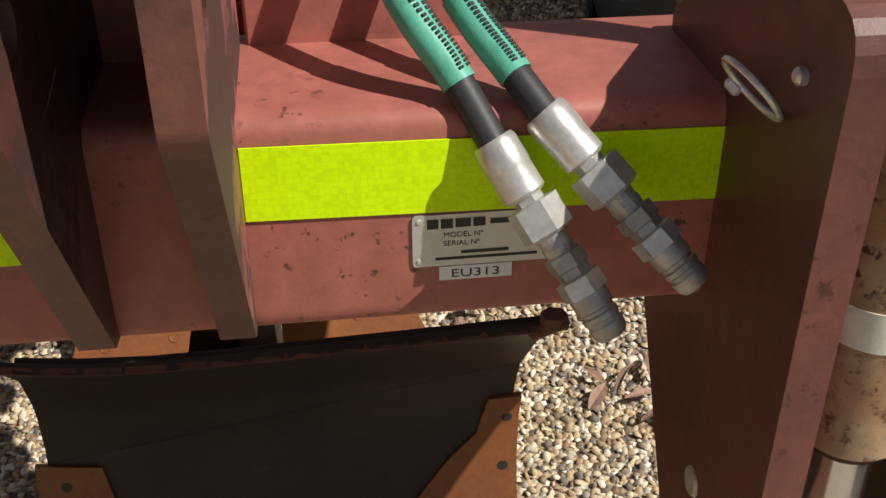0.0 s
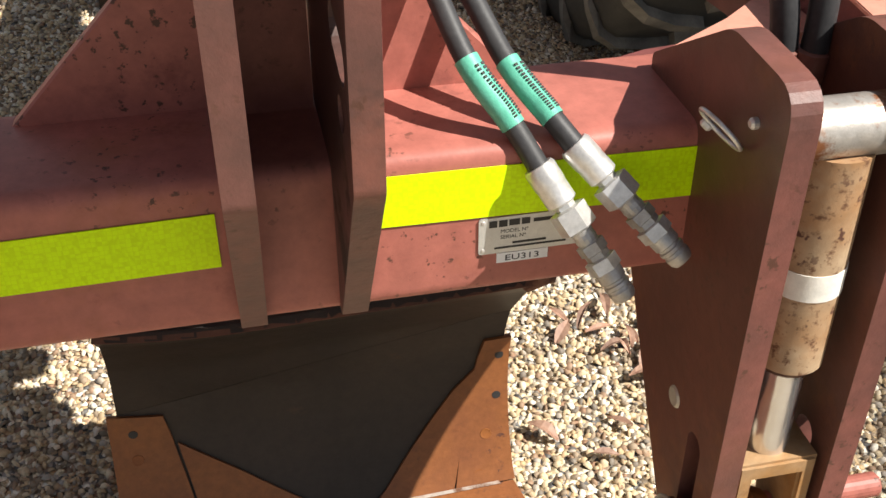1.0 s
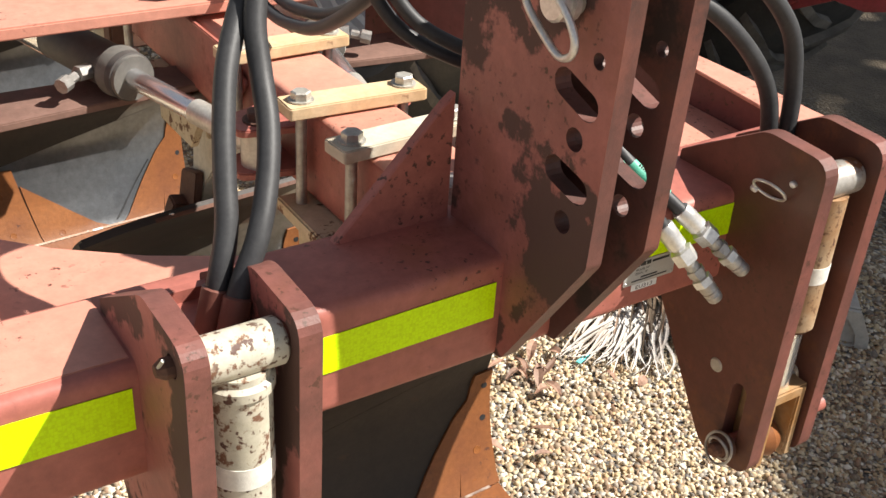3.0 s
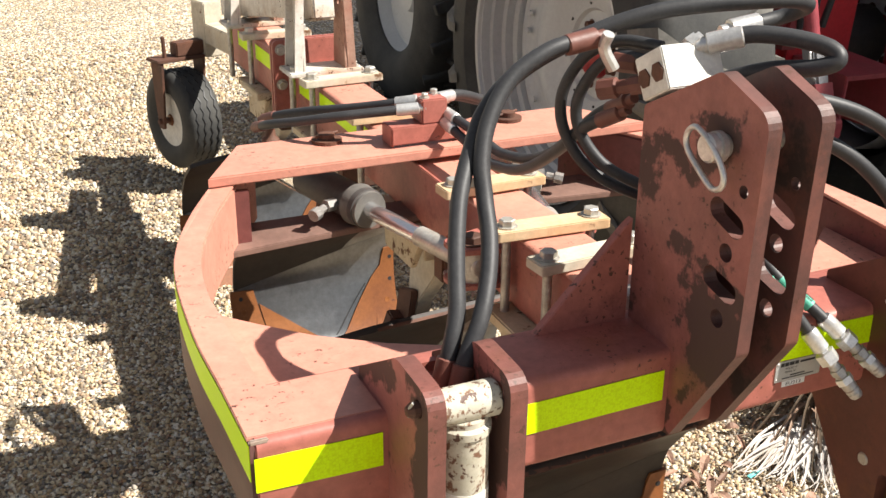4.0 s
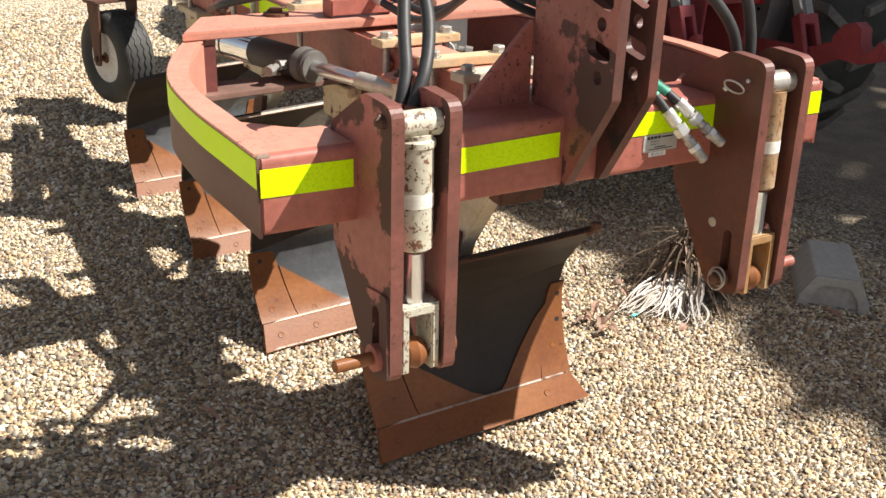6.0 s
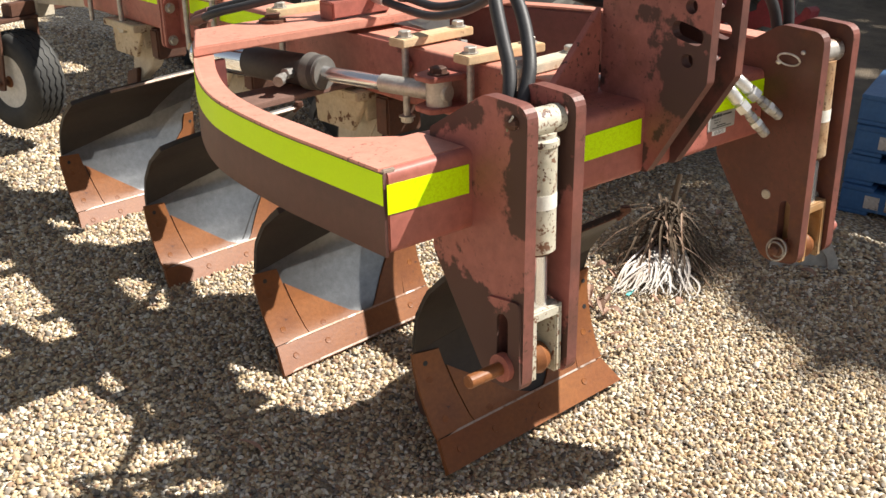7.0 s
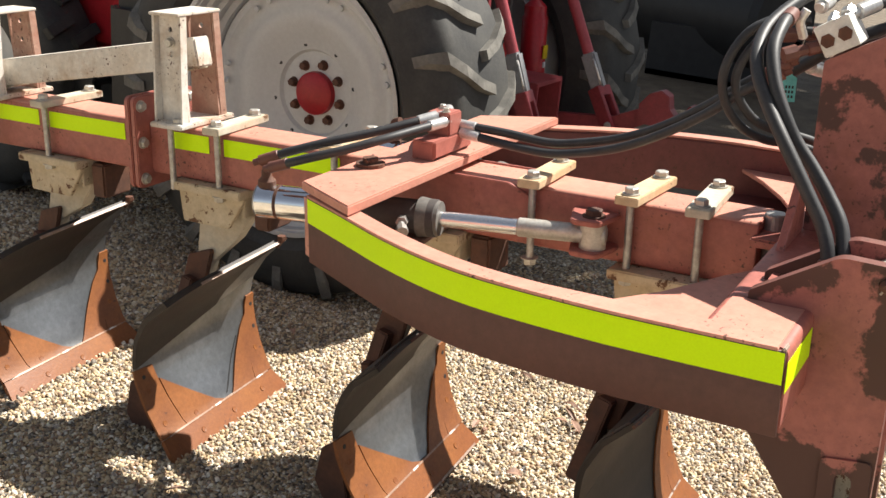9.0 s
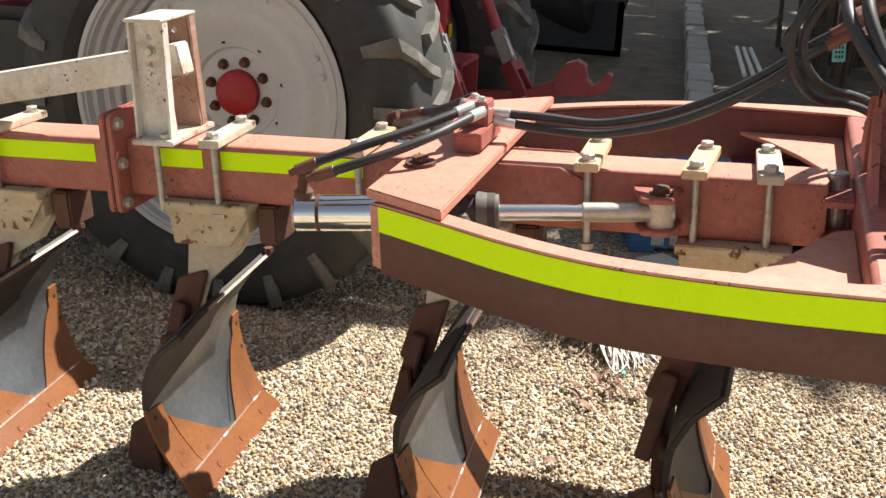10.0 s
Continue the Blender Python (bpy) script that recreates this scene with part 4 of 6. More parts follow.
def body_patch(corners, thick=0.009, nu=8, nv=8, lift=0.0):
    """A bent plate on the body's face between four (u, v) corners."""
    bm = bmesh.new()
    a, b, c, d = [Vector(p) for p in corners]
    front, back = [], []
    for i in range(nu + 1):
        for j in range(nv + 1):
            s, t = i / nu, j / nv
            q = a * (1 - s) * (1 - t) + b * s * (1 - t) + c * s * t + d * (1 - s) * t
            p = body_point(q.x, q.y)
            n = (body_point(min(q.x + 0.02, 1.02), q.y) - body_point(q.x - 0.02, q.y)).cross(body_point(q.x, min(q.y + 0.02, 1.0)) - body_point(q.x, max(q.y - 0.02, 0.0))).normalized()
            if n.y > 0:
                n = -n
            front.append(bm.verts.new(p + n * lift))
            back.append(bm.verts.new(p + n * (lift - thick)))
    w = nv + 1
    for i in range(nu):
        for j in range(nv):
            bm.faces.new((front[i * w + j], front[(i + 1) * w + j], front[(i + 1) * w + j + 1], front[i * w + j + 1]))
            bm.faces.new((back[i * w + j], back[i * w + j + 1], back[(i + 1) * w + j + 1], back[(i + 1) * w + j]))
    edge = [i * w for i in range(nu + 1)] + [nu * w + j for j in range(1, nv + 1)] + [i * w + nv for i in range(nu - 1, -1, -1)] + [j for j in range(nv - 1, 0, -1)]
    for k in range(len(edge)):
        p, q = edge[k], edge[(k + 1) % len(edge)]
        bm.faces.new((front[p], back[p], back[q], front[q]))
    bmesh.ops.recalc_face_normals(bm, faces=bm.faces)
    return bm


def plough_body(tip, wide=1.0, yaw=0.0, scoured=True, pale=True, cracked=False):
    tip = Vector(tip)
    BODY["drop"], BODY["lean"] = (0.014, 0.03) if scoured else (-0.02, 0.025)
    t = bpy.data.objects.new("plough_body", None)
    bpy.context.scene.collection.objects.link(t)
    t.empty_display_size = 0.1
    t.parent = plough
    t.matrix_local = Matrix.Translation(tip) @ pose(0, 0, 0, 0, 0, yaw) @ Matrix.Diagonal((wide, 1, 1, 1))
    part("board_back", body_patch([(0.04, 0.22), (0.96, 0.22), (0.985, 0.985), (0.02, 0.985)], 0.006, 8, 12, -0.0125), BOARD_BACK, t, "dark scaled steel backing", smooth=50)
    part("mouldboard", body_patch([(0.03, 0.2), (0.97, 0.2), (0.985, 0.76), (0.01, 0.60)], 0.012, 14, 14), BOARD if scoured else BOARD_BROWN, t, "scoured grey steel mouldboard" if scoured else "dark brown steel mouldboard", smooth=50)
    # dark tone and its slanting edge trace the shade under the overhang
    part("upper_board", body_patch([(0.01, 0.601), (0.66, 0.708), (0.955, 0.992), (0.0, 1.0)] if scoured else [(0.01, 0.601), (0.985, 0.761), (1.0, 1.0), (0.0, 1.0)], 0.012, 14, 10), BOARD_SHADED if scoured else BOARD_BROWN, t, "brown upper board rolled forward, darkened for its own shade", smooth=50)
    if scoured:
        part("board_corner", body_patch([(0.661, 0.708), (0.985, 0.761), (1.0, 0.995), (0.956, 0.992)], 0.012, 6, 10), BOARD, t, "grey upper corner of the board, kept light for the sun", smooth=50)
    # sunlit lips are coloured pale, lips under the frame's shade dark
    part("top_lip", body_patch([(0.28 if scoured else 0.0, 0.99), (1.01, 0.99), (1.012, 1.0), (0.276 if scoured else -0.004, 1.0)], 0.008, 14, 1, 0.001), EDGE if pale else RUST_DARK, t, "top edge coloured pale for the sun on it" if pale else "", smooth=50)
    part("share", body_patch([(-0.02, 0.0), (1.03, 0.0), (0.985, 0.2), (0.005, 0.2)], 0.014, 12, 3, 0.004), SHARE, t, "red-brown rusted share", smooth=50)
    part("worn_edge", body_patch([(0.05, 0.197), (0.95, 0.197), (0.945, 0.210), (0.11, 0.210)], 0.004, 12, 1, 0.0062), SEAM if scoured else EDGE, t, "pale scoured seam above the share", smooth=50)
    if scoured:
        part("cutting_edge", body_patch([(0.02, 0.004), (0.98, 0.004), (0.975, 0.020), (0.05, 0.016)], 0.004, 12, 1, 0.0062), EDGE, t, "pale ragged cutting edge", smooth=50)
    if cracked:
        part("crack", body_patch([(0.575, 0.235), (0.587, 0.235), (0.812, 0.47), (0.803, 0.47)], 0.002, 2, 8, 0.0012), BLACK, t, "dark crack across the mouldboard")
    part("near_wing", body_patch([(0.0, 0.205), (0.20, 0.205), (0.12, 0.58), (-0.015, 0.60)], 0.008, 4, 8, 0.005), RUST, t, smooth=50)
    part("near_shin", body_patch([(0.205, 0.205), (0.54, 0.205), (0.345, 0.34), (0.15, 0.48)], 0.008, 5, 6, 0.005), RUST, t, smooth=50)
    part("far_wing", body_patch([(0.83, 0.205), (0.99, 0.205), (1.0, 0.66), (0.93, 0.66)], 0.008, 4, 8, 0.005), RUST, t, smooth=50)
    part("far_shin", body_patch([(0.61, 0.205), (0.825, 0.205), (0.925, 0.58), (0.85, 0.50)], 0.008, 4, 6, 0.005), RUST, t, smooth=50)
    for u, v in ((0.08, 0.1), (0.28, 0.11), (0.55, 0.1), (0.83, 0.11), (0.05, 0.45), (0.07, 0.28), (0.3, 0.24), (0.9, 0.25), (0.93, 0.36)):
        p = body_point(u, v)
        n = (body_point(u + 0.02, v) - body_point(u - 0.02, v)).cross(body_point(u, v + 0.02) - body_point(u, v - 0.02)).normalized()
        n = -n if n.y > 0 else n
        part("plough_bolt", lathe(p + n * 0.004, n, [(0, 0.009), (0.002, 0.0085), (0.0015, 0.005), (0.0015, 0)], 12), SHARE, t)
    for u, v in ((0.965, 0.47), (0.972, 0.60), (0.045, 0.53)):
        p = body_point(u, v)
        n = (body_point(u + 0.02, v) - body_point(u - 0.02, v)).cross(body_point(u, v + 0.02) - body_point(u, v - 0.02)).normalized()
        n = -n if n.y > 0 else n
        part("bolt_hole", lathe(p + n * 0.0045, n, [(0, 0.0065), (0.0012, 0.0065)], 10), BLACK, t)
    q = body_point(1.0, 1.0)
    part("corner_bolt", joined(rod(q + Vector((-0.03, 0.012, -0.012)), q + Vector((0.004, 0.0, 0.012)), 0.009, 10), lathe(q + Vector((-0.008, 0.004, 0.006)), (0, 0, 1), [(0, 0.014), (0.012, 0.014)], 6)), RUST_DARK, t)
    # frog, landside and stays behind the face
    part("frog", box(0.22, 0.42, 0.185, 0.215, 0.10, 0.36, 0.004), RUST_DARK, t, "dark rusted frog behind the board")
    part("landside", prism(rounded([(0.17, 0.01), (0.25, 0.01), (0.275, 0.06), (0.25, 0.16), (0.19, 0.20)], 0.01), 0.09, 0.11, "x", bevel=0.003), RUST_DARK, t)
    for a, b in (((0.31, 0.20, 0.22), (0.10, 0.17, 0.28)), ((0.31, 0.20, 0.28), (0.52, 0.18, 0.30))):
        part("stay", rod(a, b, 0.012, 12), RUST_DARK, t)
    up = BOT - tip.z - 0.001 + rise(tip.y, 0.012)
    x = (CX - tip.x) / wide
    leg = [(-0.045, up - 0.02), (0.16, up - 0.02), (0.155, up - 0.13), (0.17, 0.50), (0.235, 0.38), (0.235, 0.30), (0.19, 0.30), (0.12, 0.48), (0.02, up - 0.17), (-0.03, up - 0.10)]
    part("leg", prism(rounded(leg, 0.015), x - 0.012, x + 0.030, "x", bevel=0.003), CREAM, t, "cream painted leg chipped to rust", smooth=40)
    part("leg_head", box(x - 0.105, x + 0.11, -0.07, 0.175, up - 0.024, up, 0.003), CREAM_SPOT, t)
    part("leg_socket", prism(rounded([(-0.065, up - 0.025), (0.17, up - 0.025), (0.16, up - 0.12), (0.0, up - 0.12)], 0.008), x - 0.075, x - 0.060, "x", bevel=0.002), CREAM_SPOT, t, "cream socket plate speckled with rust")
    part("leg_socket", prism(rounded([(-0.065, up - 0.025), (0.17, up - 0.025), (0.16, up - 0.12), (0.0, up - 0.12)], 0.008), x + 0.065, x + 0.080, "x", bevel=0.002), CREAM_SPOT, t)
    part("head_block", box(x - 0.05, x + 0.06, -0.125, -0.072, up - 0.115, up - 0.012, 0.006), RUST_DARK, t, "dark rusted clamp block")
    part("socket_web", box(x - 0.06, x + 0.065, -0.05, -0.038, up - 0.085, up - 0.025, 0.002), CREAM_SPOT, t)
    part("leg_cheek", prism(rounded([(0.10, 0.53), (0.19, 0.50), (0.24, 0.36), (0.16, 0.34)], 0.01), x - 0.03, x - 0.013, "x", bevel=0.003), RUST_DARK, t)
    part("frog_bar", moved(box(-0.022, 0.022, -0.02, 0.02, -0.12, 0.10, 0.004), Matrix.Translation((x - 0.06, 0.20, 0.34)) @ pose(0, 0, 0, 14, 12, 0)), RUST_DARK, t)
    return t


TIPS = [(-0.440, 0.345, 0.103), (-0.498, 0.962, 0.137), (-0.490, 1.633, 0.156), (-0.512, 2.242, 0.187)]
for k, p in enumerate(TIPS):
    plough_body(p, (1.08, 1.02, 0.95, 0.97)[k], -1.5 if k == 0 else 0.0, k > 0, k > 1, k == 2)


# ---- steering cylinders under the rear cross plate ----
def steering_cylinder(s):
    f = (lambda x: mirror(x)) if s else (lambda x: x)
    a, b = Vector((f(-0.288), 0.548, 0.962)), Vector((f(-0.405), 1.055, 0.962))
    w = (b - a).normalized()
    t = thing("hydraulic_cylinder", PL @ Matrix.Translation(b), "dark steel steering cylinder with a chromed rod", "cylinder", "steering cylinders")
    o = -b
    part("rod", rod(a + w * 0.03 + o, b - w * 0.10 + o, 0.0185, 22), CHROME, t, "bright chrome piston rod", smooth=40)
    part("rod_end", joined(rod(a - w * 0.03 + o, a + w * 0.17 + o, 0.0215, 20), lathe(a + o + Vector((0, 0, -0.03)), (0, 0, 1), [(0, 0.03), (0.06, 0.03)], 20)), GALV, t, smooth=40)
    br = part("barrel", lathe(b - w * 0.165 + o, w, [(0, 0.034), (0.004, 0.044), (0.035, 0.044), (0.037, 0.04), (0.44, 0.04), (0.446, 0.03)], 26), CASTING if not s else WHITE, t, smooth=40)
    part("gland", lathe(b - w * 0.17 + o, w, [(0, 0.04), (0.045, 0.047), (0.05, 0.047)], 26), DUSTY, br, smooth=40)
    part("port", joined(lathe(b - w * 0.10 + o + Vector((f(-0.04) - f(0), 0, 0)), (-1 if not s else 1, -0.5, 0.1), [(0, 0.014), (0.03, 0.014)], 6),
                        lathe(b - w * 0.10 + o + Vector((f(-0.07) - f(0), -0.015, 0)), (-1 if not s else 1, -0.7, -0.2), [(0, 0.009), (0.02, 0.009), (0.02, 0.014), (0.04, 0.014)], 8)), STEEL_DARK, br)
    top = Vector((0, 0, 0.041))
    part("end_plate", lathe(b + w * 0.281 + o, w, [(0, 0.040), (0.004, 0.039), (0.005, 0.0)], 26), STEEL_DARK, br, "dull steel end of the barrel", smooth=40)
    part("hose_elbow", joined(lathe(b + w * 0.262 + o + top, (0, 0, 1), [(-0.012, 0.012), (-0.004, 0.022), (0.010, 0.022), (0.020, 0.013), (0.034, 0.012)], 14),
                              tube([b + w * 0.262 + o + top + Vector((0, 0, 0.03)), b + w * 0.258 + o + top + Vector((0, 0, 0.048)), b + w * 0.235 + o + top + Vector((0, 0, 0.056))], 0.011, 10, 4)), RUST_DARK, br, "rusty hose elbow on the barrel", smooth=40)
    part("band_clip", lathe(b + w * 0.225 + o, w, [(0, 0.0415), (0.008, 0.0415)], 26), RUST_DARK, br, smooth=40)
    part("barrel_sleeve", lathe(b + w * 0.09 + o, w, [(0, 0.0408), (0.190, 0.0408)], 32), MIRROR, br, "polished chrome barrel", smooth=40)
    lug = part("rod_lug", joined(prism(rounded([(f(-0.23), 0.50), (f(-0.335), 0.52), (f(-0.335), 0.585), (f(-0.23), 0.62)], 0.02), 0.992, 1.004, bevel=0.002),
                                 prism(rounded([(f(-0.23), 0.50), (f(-0.335), 0.52), (f(-0.335), 0.585), (f(-0.23), 0.62)], 0.02), 0.920, 0.932, bevel=0.002)), RED, plough)
    bolt("bolt", (a.x, a.y, 1.004), (0, 0, 1), lug, 0.02, 0.014, RUST_DARK)
    piv = part("pivot_cap", lathe((b.x, b.y, TOP + 0.042), (0, 0, 1), [(0, 0.034), (0.008, 0.034), (0.009, 0.018), (0.02, 0.018), (0.021, 0)], 18), RUST_DARK, plough, "dark rusted pivot cap with a split pin")
    part("split_pin", tube([(b.x - 0.028, b.y - 0.01, TOP + 0.058), (b.x, b.y, TOP + 0.060), (b.x + 0.03, b.y + 0.012, TOP + 0.059)], 0.003, 6, 3), RUST_DARK, piv)


steering_cylinder(0)
steering_cylinder(1)


# ---- valve block and its bracket on the rear cross plate ----
def rear_valve():
    t = thing("valve_block", PL @ Matrix.Translation((-0.19, 0.985, TOP + 0.024)), "red valve block on a folded bracket", "valve")
    part("bracket", joined(box(-0.10, 0.075, -0.03, 0.028, 0.055, 0.063, 0.002), box(-0.10, -0.093, -0.03, 0.028, 0.018, 0.058, 0.002), box(0.068, 0.075, -0.03, 0.028, 0.018, 0.058, 0.002),
                           box(-0.10, 0.075, -0.036, -0.03, 0.024, 0.063, 0.002)), RED, t)
    b = part("block", box(-0.028, 0.032, -0.032, 0.03, 0.063, 0.118, 0.003), RED, t)
    for x, y in ((-0.015, -0.015), (0.018, 0.012)):
        bolt("bolt", (x, y, 0.118), (0, 0, 1), b, 0.008, 0.008)
    return t


rear_valve()


# ---- hoses ----
def fitting(a, way, parent, big=True, worn=False):
    """Crimped ferrule, hexagon and neck at a hose's end, from a along way."""
    way = Vector(way).normalized()
    part("ferrule", lathe(a, way, [(0, 0.0125), (0.003, 0.014), (0.018, 0.0138), (0.02, 0.0133), (0.036, 0.0133), (0.038, 0.011)], 18), STEEL, parent, "crimped bright ferrule", smooth=30)
    part("hexagon", lathe(Vector(a) + way * 0.042, way, [(-0.005, 0.009), (0, 0.009), (0.001, 0.0165), (0.020, 0.0165), (0.022, 0.013)], 6), STEEL, parent)
    return Vector(a) + way * 0.064


def hose(line, r, label, ends=(False, False), mat=None, group="hydraulic hoses"):
    base = Vector(line[0])
    t = thing("hydraulic_hose", PL @ Matrix.Translation(base), label, "hose", group)
    pts = [Vector(p) - base for p in line]
    part("rubber", tube(pts, r, 12, 10), mat or RUBBER, t, smooth=60)
    for on, p, q in ((ends[0], pts[0], pts[1]), (ends[1], pts[-1], pts[-2])):
        if on:
            part("collar", lathe(p - (p - q).normalized() * 0.05, p - q, [(0, r * 1.02), (0.002, r * 1.25), (0.05, r * 1.25), (0.052, r * 0.8), (0.066, r * 0.8)], 14), STEEL if on == 1 else COLLAR, t, "crimped collar", smooth=40)
    return t


# the two loose hoses with couplers that hang over the beam
def coupler_hose(line, tip):
    base = Vector(line[-1])
    t = thing("hydraulic_hose", PL @ Matrix.Translation(base), "black hose with teal sleeve and plated coupler over the beam", "hose", "coupler hoses")
    pts = [Vector(p) - base for p in line]
    tip = Vector(tip) - base
    way = (tip - pts[-1]).normalized()
    part("rubber", tube(pts, 0.0095, 14, 10), RUBBER, t, smooth=60)
    c = curve_points(pts, 10)
    sl = part("sleeve", tube(c[-21:-9], 0.0107, 14, 2), GREEN, t, "printed teal sleeve", smooth=60)
    line_ = [Vector(p) for p in c[-20:-10]]
    marks = bmesh.new()
    for a, b in zip(line_, line_[1:]):
        d = b - a
        side = d.cross(Vector((0, 0, 1))).normalized()
        out = side.cross(d).normalized()
        for row in (-0.0035, 0.003):
            for k in range(2):
                p = a + d * (0.12 + 0.5 * k) + side * row + out * 0.0103
                q = [p - side * 0.0017, p + side * 0.0017, p + side * 0.0017 + d * 0.32, p - side * 0.0017 + d * 0.32]
                lo = [marks.verts.new(v) for v in q]
                hi = [marks.verts.new(v + out * 0.0008) for v in q]
                marks.faces.new(hi)
                for i in range(4):
                    marks.faces.new((lo[i], lo[(i + 1) % 4], hi[(i + 1) % 4], hi[i]))
    part("print", marks, INK, sl, "worn dark print")
    q = fitting(pts[-1] - way * 0.002, way, t)
    part("thread", lathe(q - way * 0.004, way, [(0, 0.0095), (0.004, 0.0098), (0.008, 0.0092), (0.012, 0.0098), (0.016, 0.0092), (0.018, 0.0098)], 18), STEEL_DARK, t)
    part("adapter", lathe(q + way * 0.013, way, [(0, 0.0125), (0.009, 0.0125), (0.01, 0.0105), (0.016, 0.0105)], 6), STEEL_DARK, t)
    part("coupler", lathe(q + way * 0.028, way, [(0, 0.0105), (0.001, 0.0142), (0.012, 0.0142), (0.013, 0.012)], 6), STEEL, t)
    part("nose", lathe(q + way * 0.040, way, [(0, 0.012), (0.010, 0.0118), (0.011, 0.0105), (0.013, 0.0105), (0.014, 0.0115), (0.017, 0.0115), (0.018, 0.0105), (0.020, 0.0105),
                                            (0.021, 0.0112), (0.027, 0.0105), (0.03, 0.0085), (0.027, 0.006)], 22), STEEL_DARK, t, smooth=35)


coupler_hose([(-0.185, 0.155, 1.425), (-0.205, 0.215, 1.425), (-0.222, 0.252, 1.400), (-0.236, 0.280, 1.345), (-0.232, 0.278, 1.295), (-0.205, 0.250, 1.245), (-0.16, 0.215, 1.215), (-0.10, 0.175, 1.195), (-0.05, 0.125, 1.165), (-0.018, 0.042, 1.090), (0.012, 0.012, 1.046), (0.032, -0.010, 1.012)], (0.089, -0.065, 0.922))
coupler_hose([(-0.165, 0.165, 1.445), (-0.20, 0.225, 1.445), (-0.232, 0.272, 1.415), (-0.252, 0.302, 1.350), (-0.245, 0.300, 1.285), (-0.210, 0.270, 1.225), (-0.15, 0.230, 1.190), (-0.075, 0.185, 1.170), (-0.015, 0.130, 1.140), (0.020, 0.055, 1.078), (0.046, 0.013, 1.047), (0.062, -0.008, 1.028)], (0.127, -0.057, 0.959))
HOSES = [
    # pair rising from the left bracket to the mast valve
    ([(-0.588, -0.03, 1.045), (-0.570, -0.018, 1.095), (-0.541, -0.003, 1.144), (-0.515, 0.029, 1.187), (-0.496, 0.065, 1.229), (-0.486, 0.101, 1.270),
      (-0.478, 0.130, 1.318), (-0.455, 0.156, 1.368), (-0.413, 0.174, 1.418), (-0.347, 0.176, 1.455), (-0.275, 0.178, 1.465)], 0.0125, (2, 2)),
    ([(-0.598, 0.0, 1.045), (-0.580, 0.007, 1.104), (-0.563, 0.025, 1.145), (-0.550, 0.055, 1.190), (-0.535, 0.087, 1.236), (-0.515, 0.120, 1.280), (-0.484, 0.155, 1.324),
      (-0.448, 0.187, 1.370), (-0.390, 0.208, 1.412), (-0.300, 0.205, 1.455), (-0.18, 0.16, 1.500), (-0.02, 0.10, 1.515), (0.06, 0.12, 1.50), (0.05, 0.16, 1.475), (-0.04, 0.17, 1.46)], 0.0125, (2, 1)),
    # from the rear valve block to the mast
    ([(-0.155, 0.965, 1.135), (-0.150, 0.84, 1.128), (-0.155, 0.72, 1.120), (-0.165, 0.627, 1.135), (-0.175, 0.534, 1.160), (-0.188, 0.44, 1.201), (-0.205, 0.34, 1.262), (-0.212, 0.26, 1.32), (-0.205, 0.185, 1.362)], 0.0105, (1, 2)),
    ([(-0.165, 0.950, 1.118), (-0.165, 0.84, 1.105), (-0.175, 0.72, 1.100), (-0.185, 0.627, 1.115), (-0.20, 0.534, 1.142), (-0.215, 0.44, 1.185), (-0.228, 0.34, 1.245), (-0.228, 0.27, 1.30), (-0.210, 0.195, 1.342)], 0.0105, (1, 2)),
    # short pair from the valve block to the steering cylinder
    ([(-0.215, 0.99, 1.163), (-0.27, 1.03, 1.150), (-0.34, 1.10, 1.130), (-0.404, 1.18, 1.110), (-0.45, 1.26, 1.085), (-0.475, 1.32, 1.062)], 0.0105, (1, 2)),
    ([(-0.222, 0.965, 1.152), (-0.30, 0.99, 1.146), (-0.39, 1.025, 1.136), (-0.455, 1.09, 1.115), (-0.500, 1.17, 1.092), (-0.512, 1.26, 1.062)], 0.0105, (1, 2)),
    ([(-0.165, 0.99, 1.163), (-0.10, 1.02, 1.158), (-0.03, 1.07, 1.13), (0.05, 1.15, 1.09), (0.10, 1.25, 1.06)], 0.0105, (1, 2)),
    ([(-0.165, 1.01, 1.150), (-0.10, 1.05, 1.145), (-0.02, 1.10, 1.115), (0.07, 1.19, 1.075), (0.12, 1.28, 1.05)], 0.0105, (1, 2)),
    # right-hand pair
    ([(0.272, 0.02, 1.03), (0.279, 0.02, 1.09), (0.277, 0.025, 1.16), (0.255, 0.035, 1.24), (0.19, 0.06, 1.31), (0.10, 0.09, 1.35), (-0.03, 0.13, 1.37), (-0.10, 0.15, 1.38)], 0.0125, (2, 1)),
    ([(0.252, 0.03, 1.03), (0.254, 0.03, 1.09), (0.238, 0.04, 1.16), (0.185, 0.06, 1.23), (0.12, 0.09, 1.28), (0.03, 0.13, 1.31), (-0.08, 0.17, 1.34)], 0.0125, (2, 1)),
    ([(-0.150, 0.078, 1.466), (-0.105, 0.045, 1.482), (-0.065, 0.005, 1.482), (-0.035, -0.035, 1.474), (-0.030, -0.052, 1.460), (-0.050, -0.035, 1.447), (-0.085, 0.020, 1.435), (-0.11, 0.10, 1.40), (-0.10, 0.20, 1.33)], 0.0125, (1, 0)),
]
for line, r, ends in HOSES:
    hose(line, r, "black rubber hydraulic hose with crimped ends", ends)


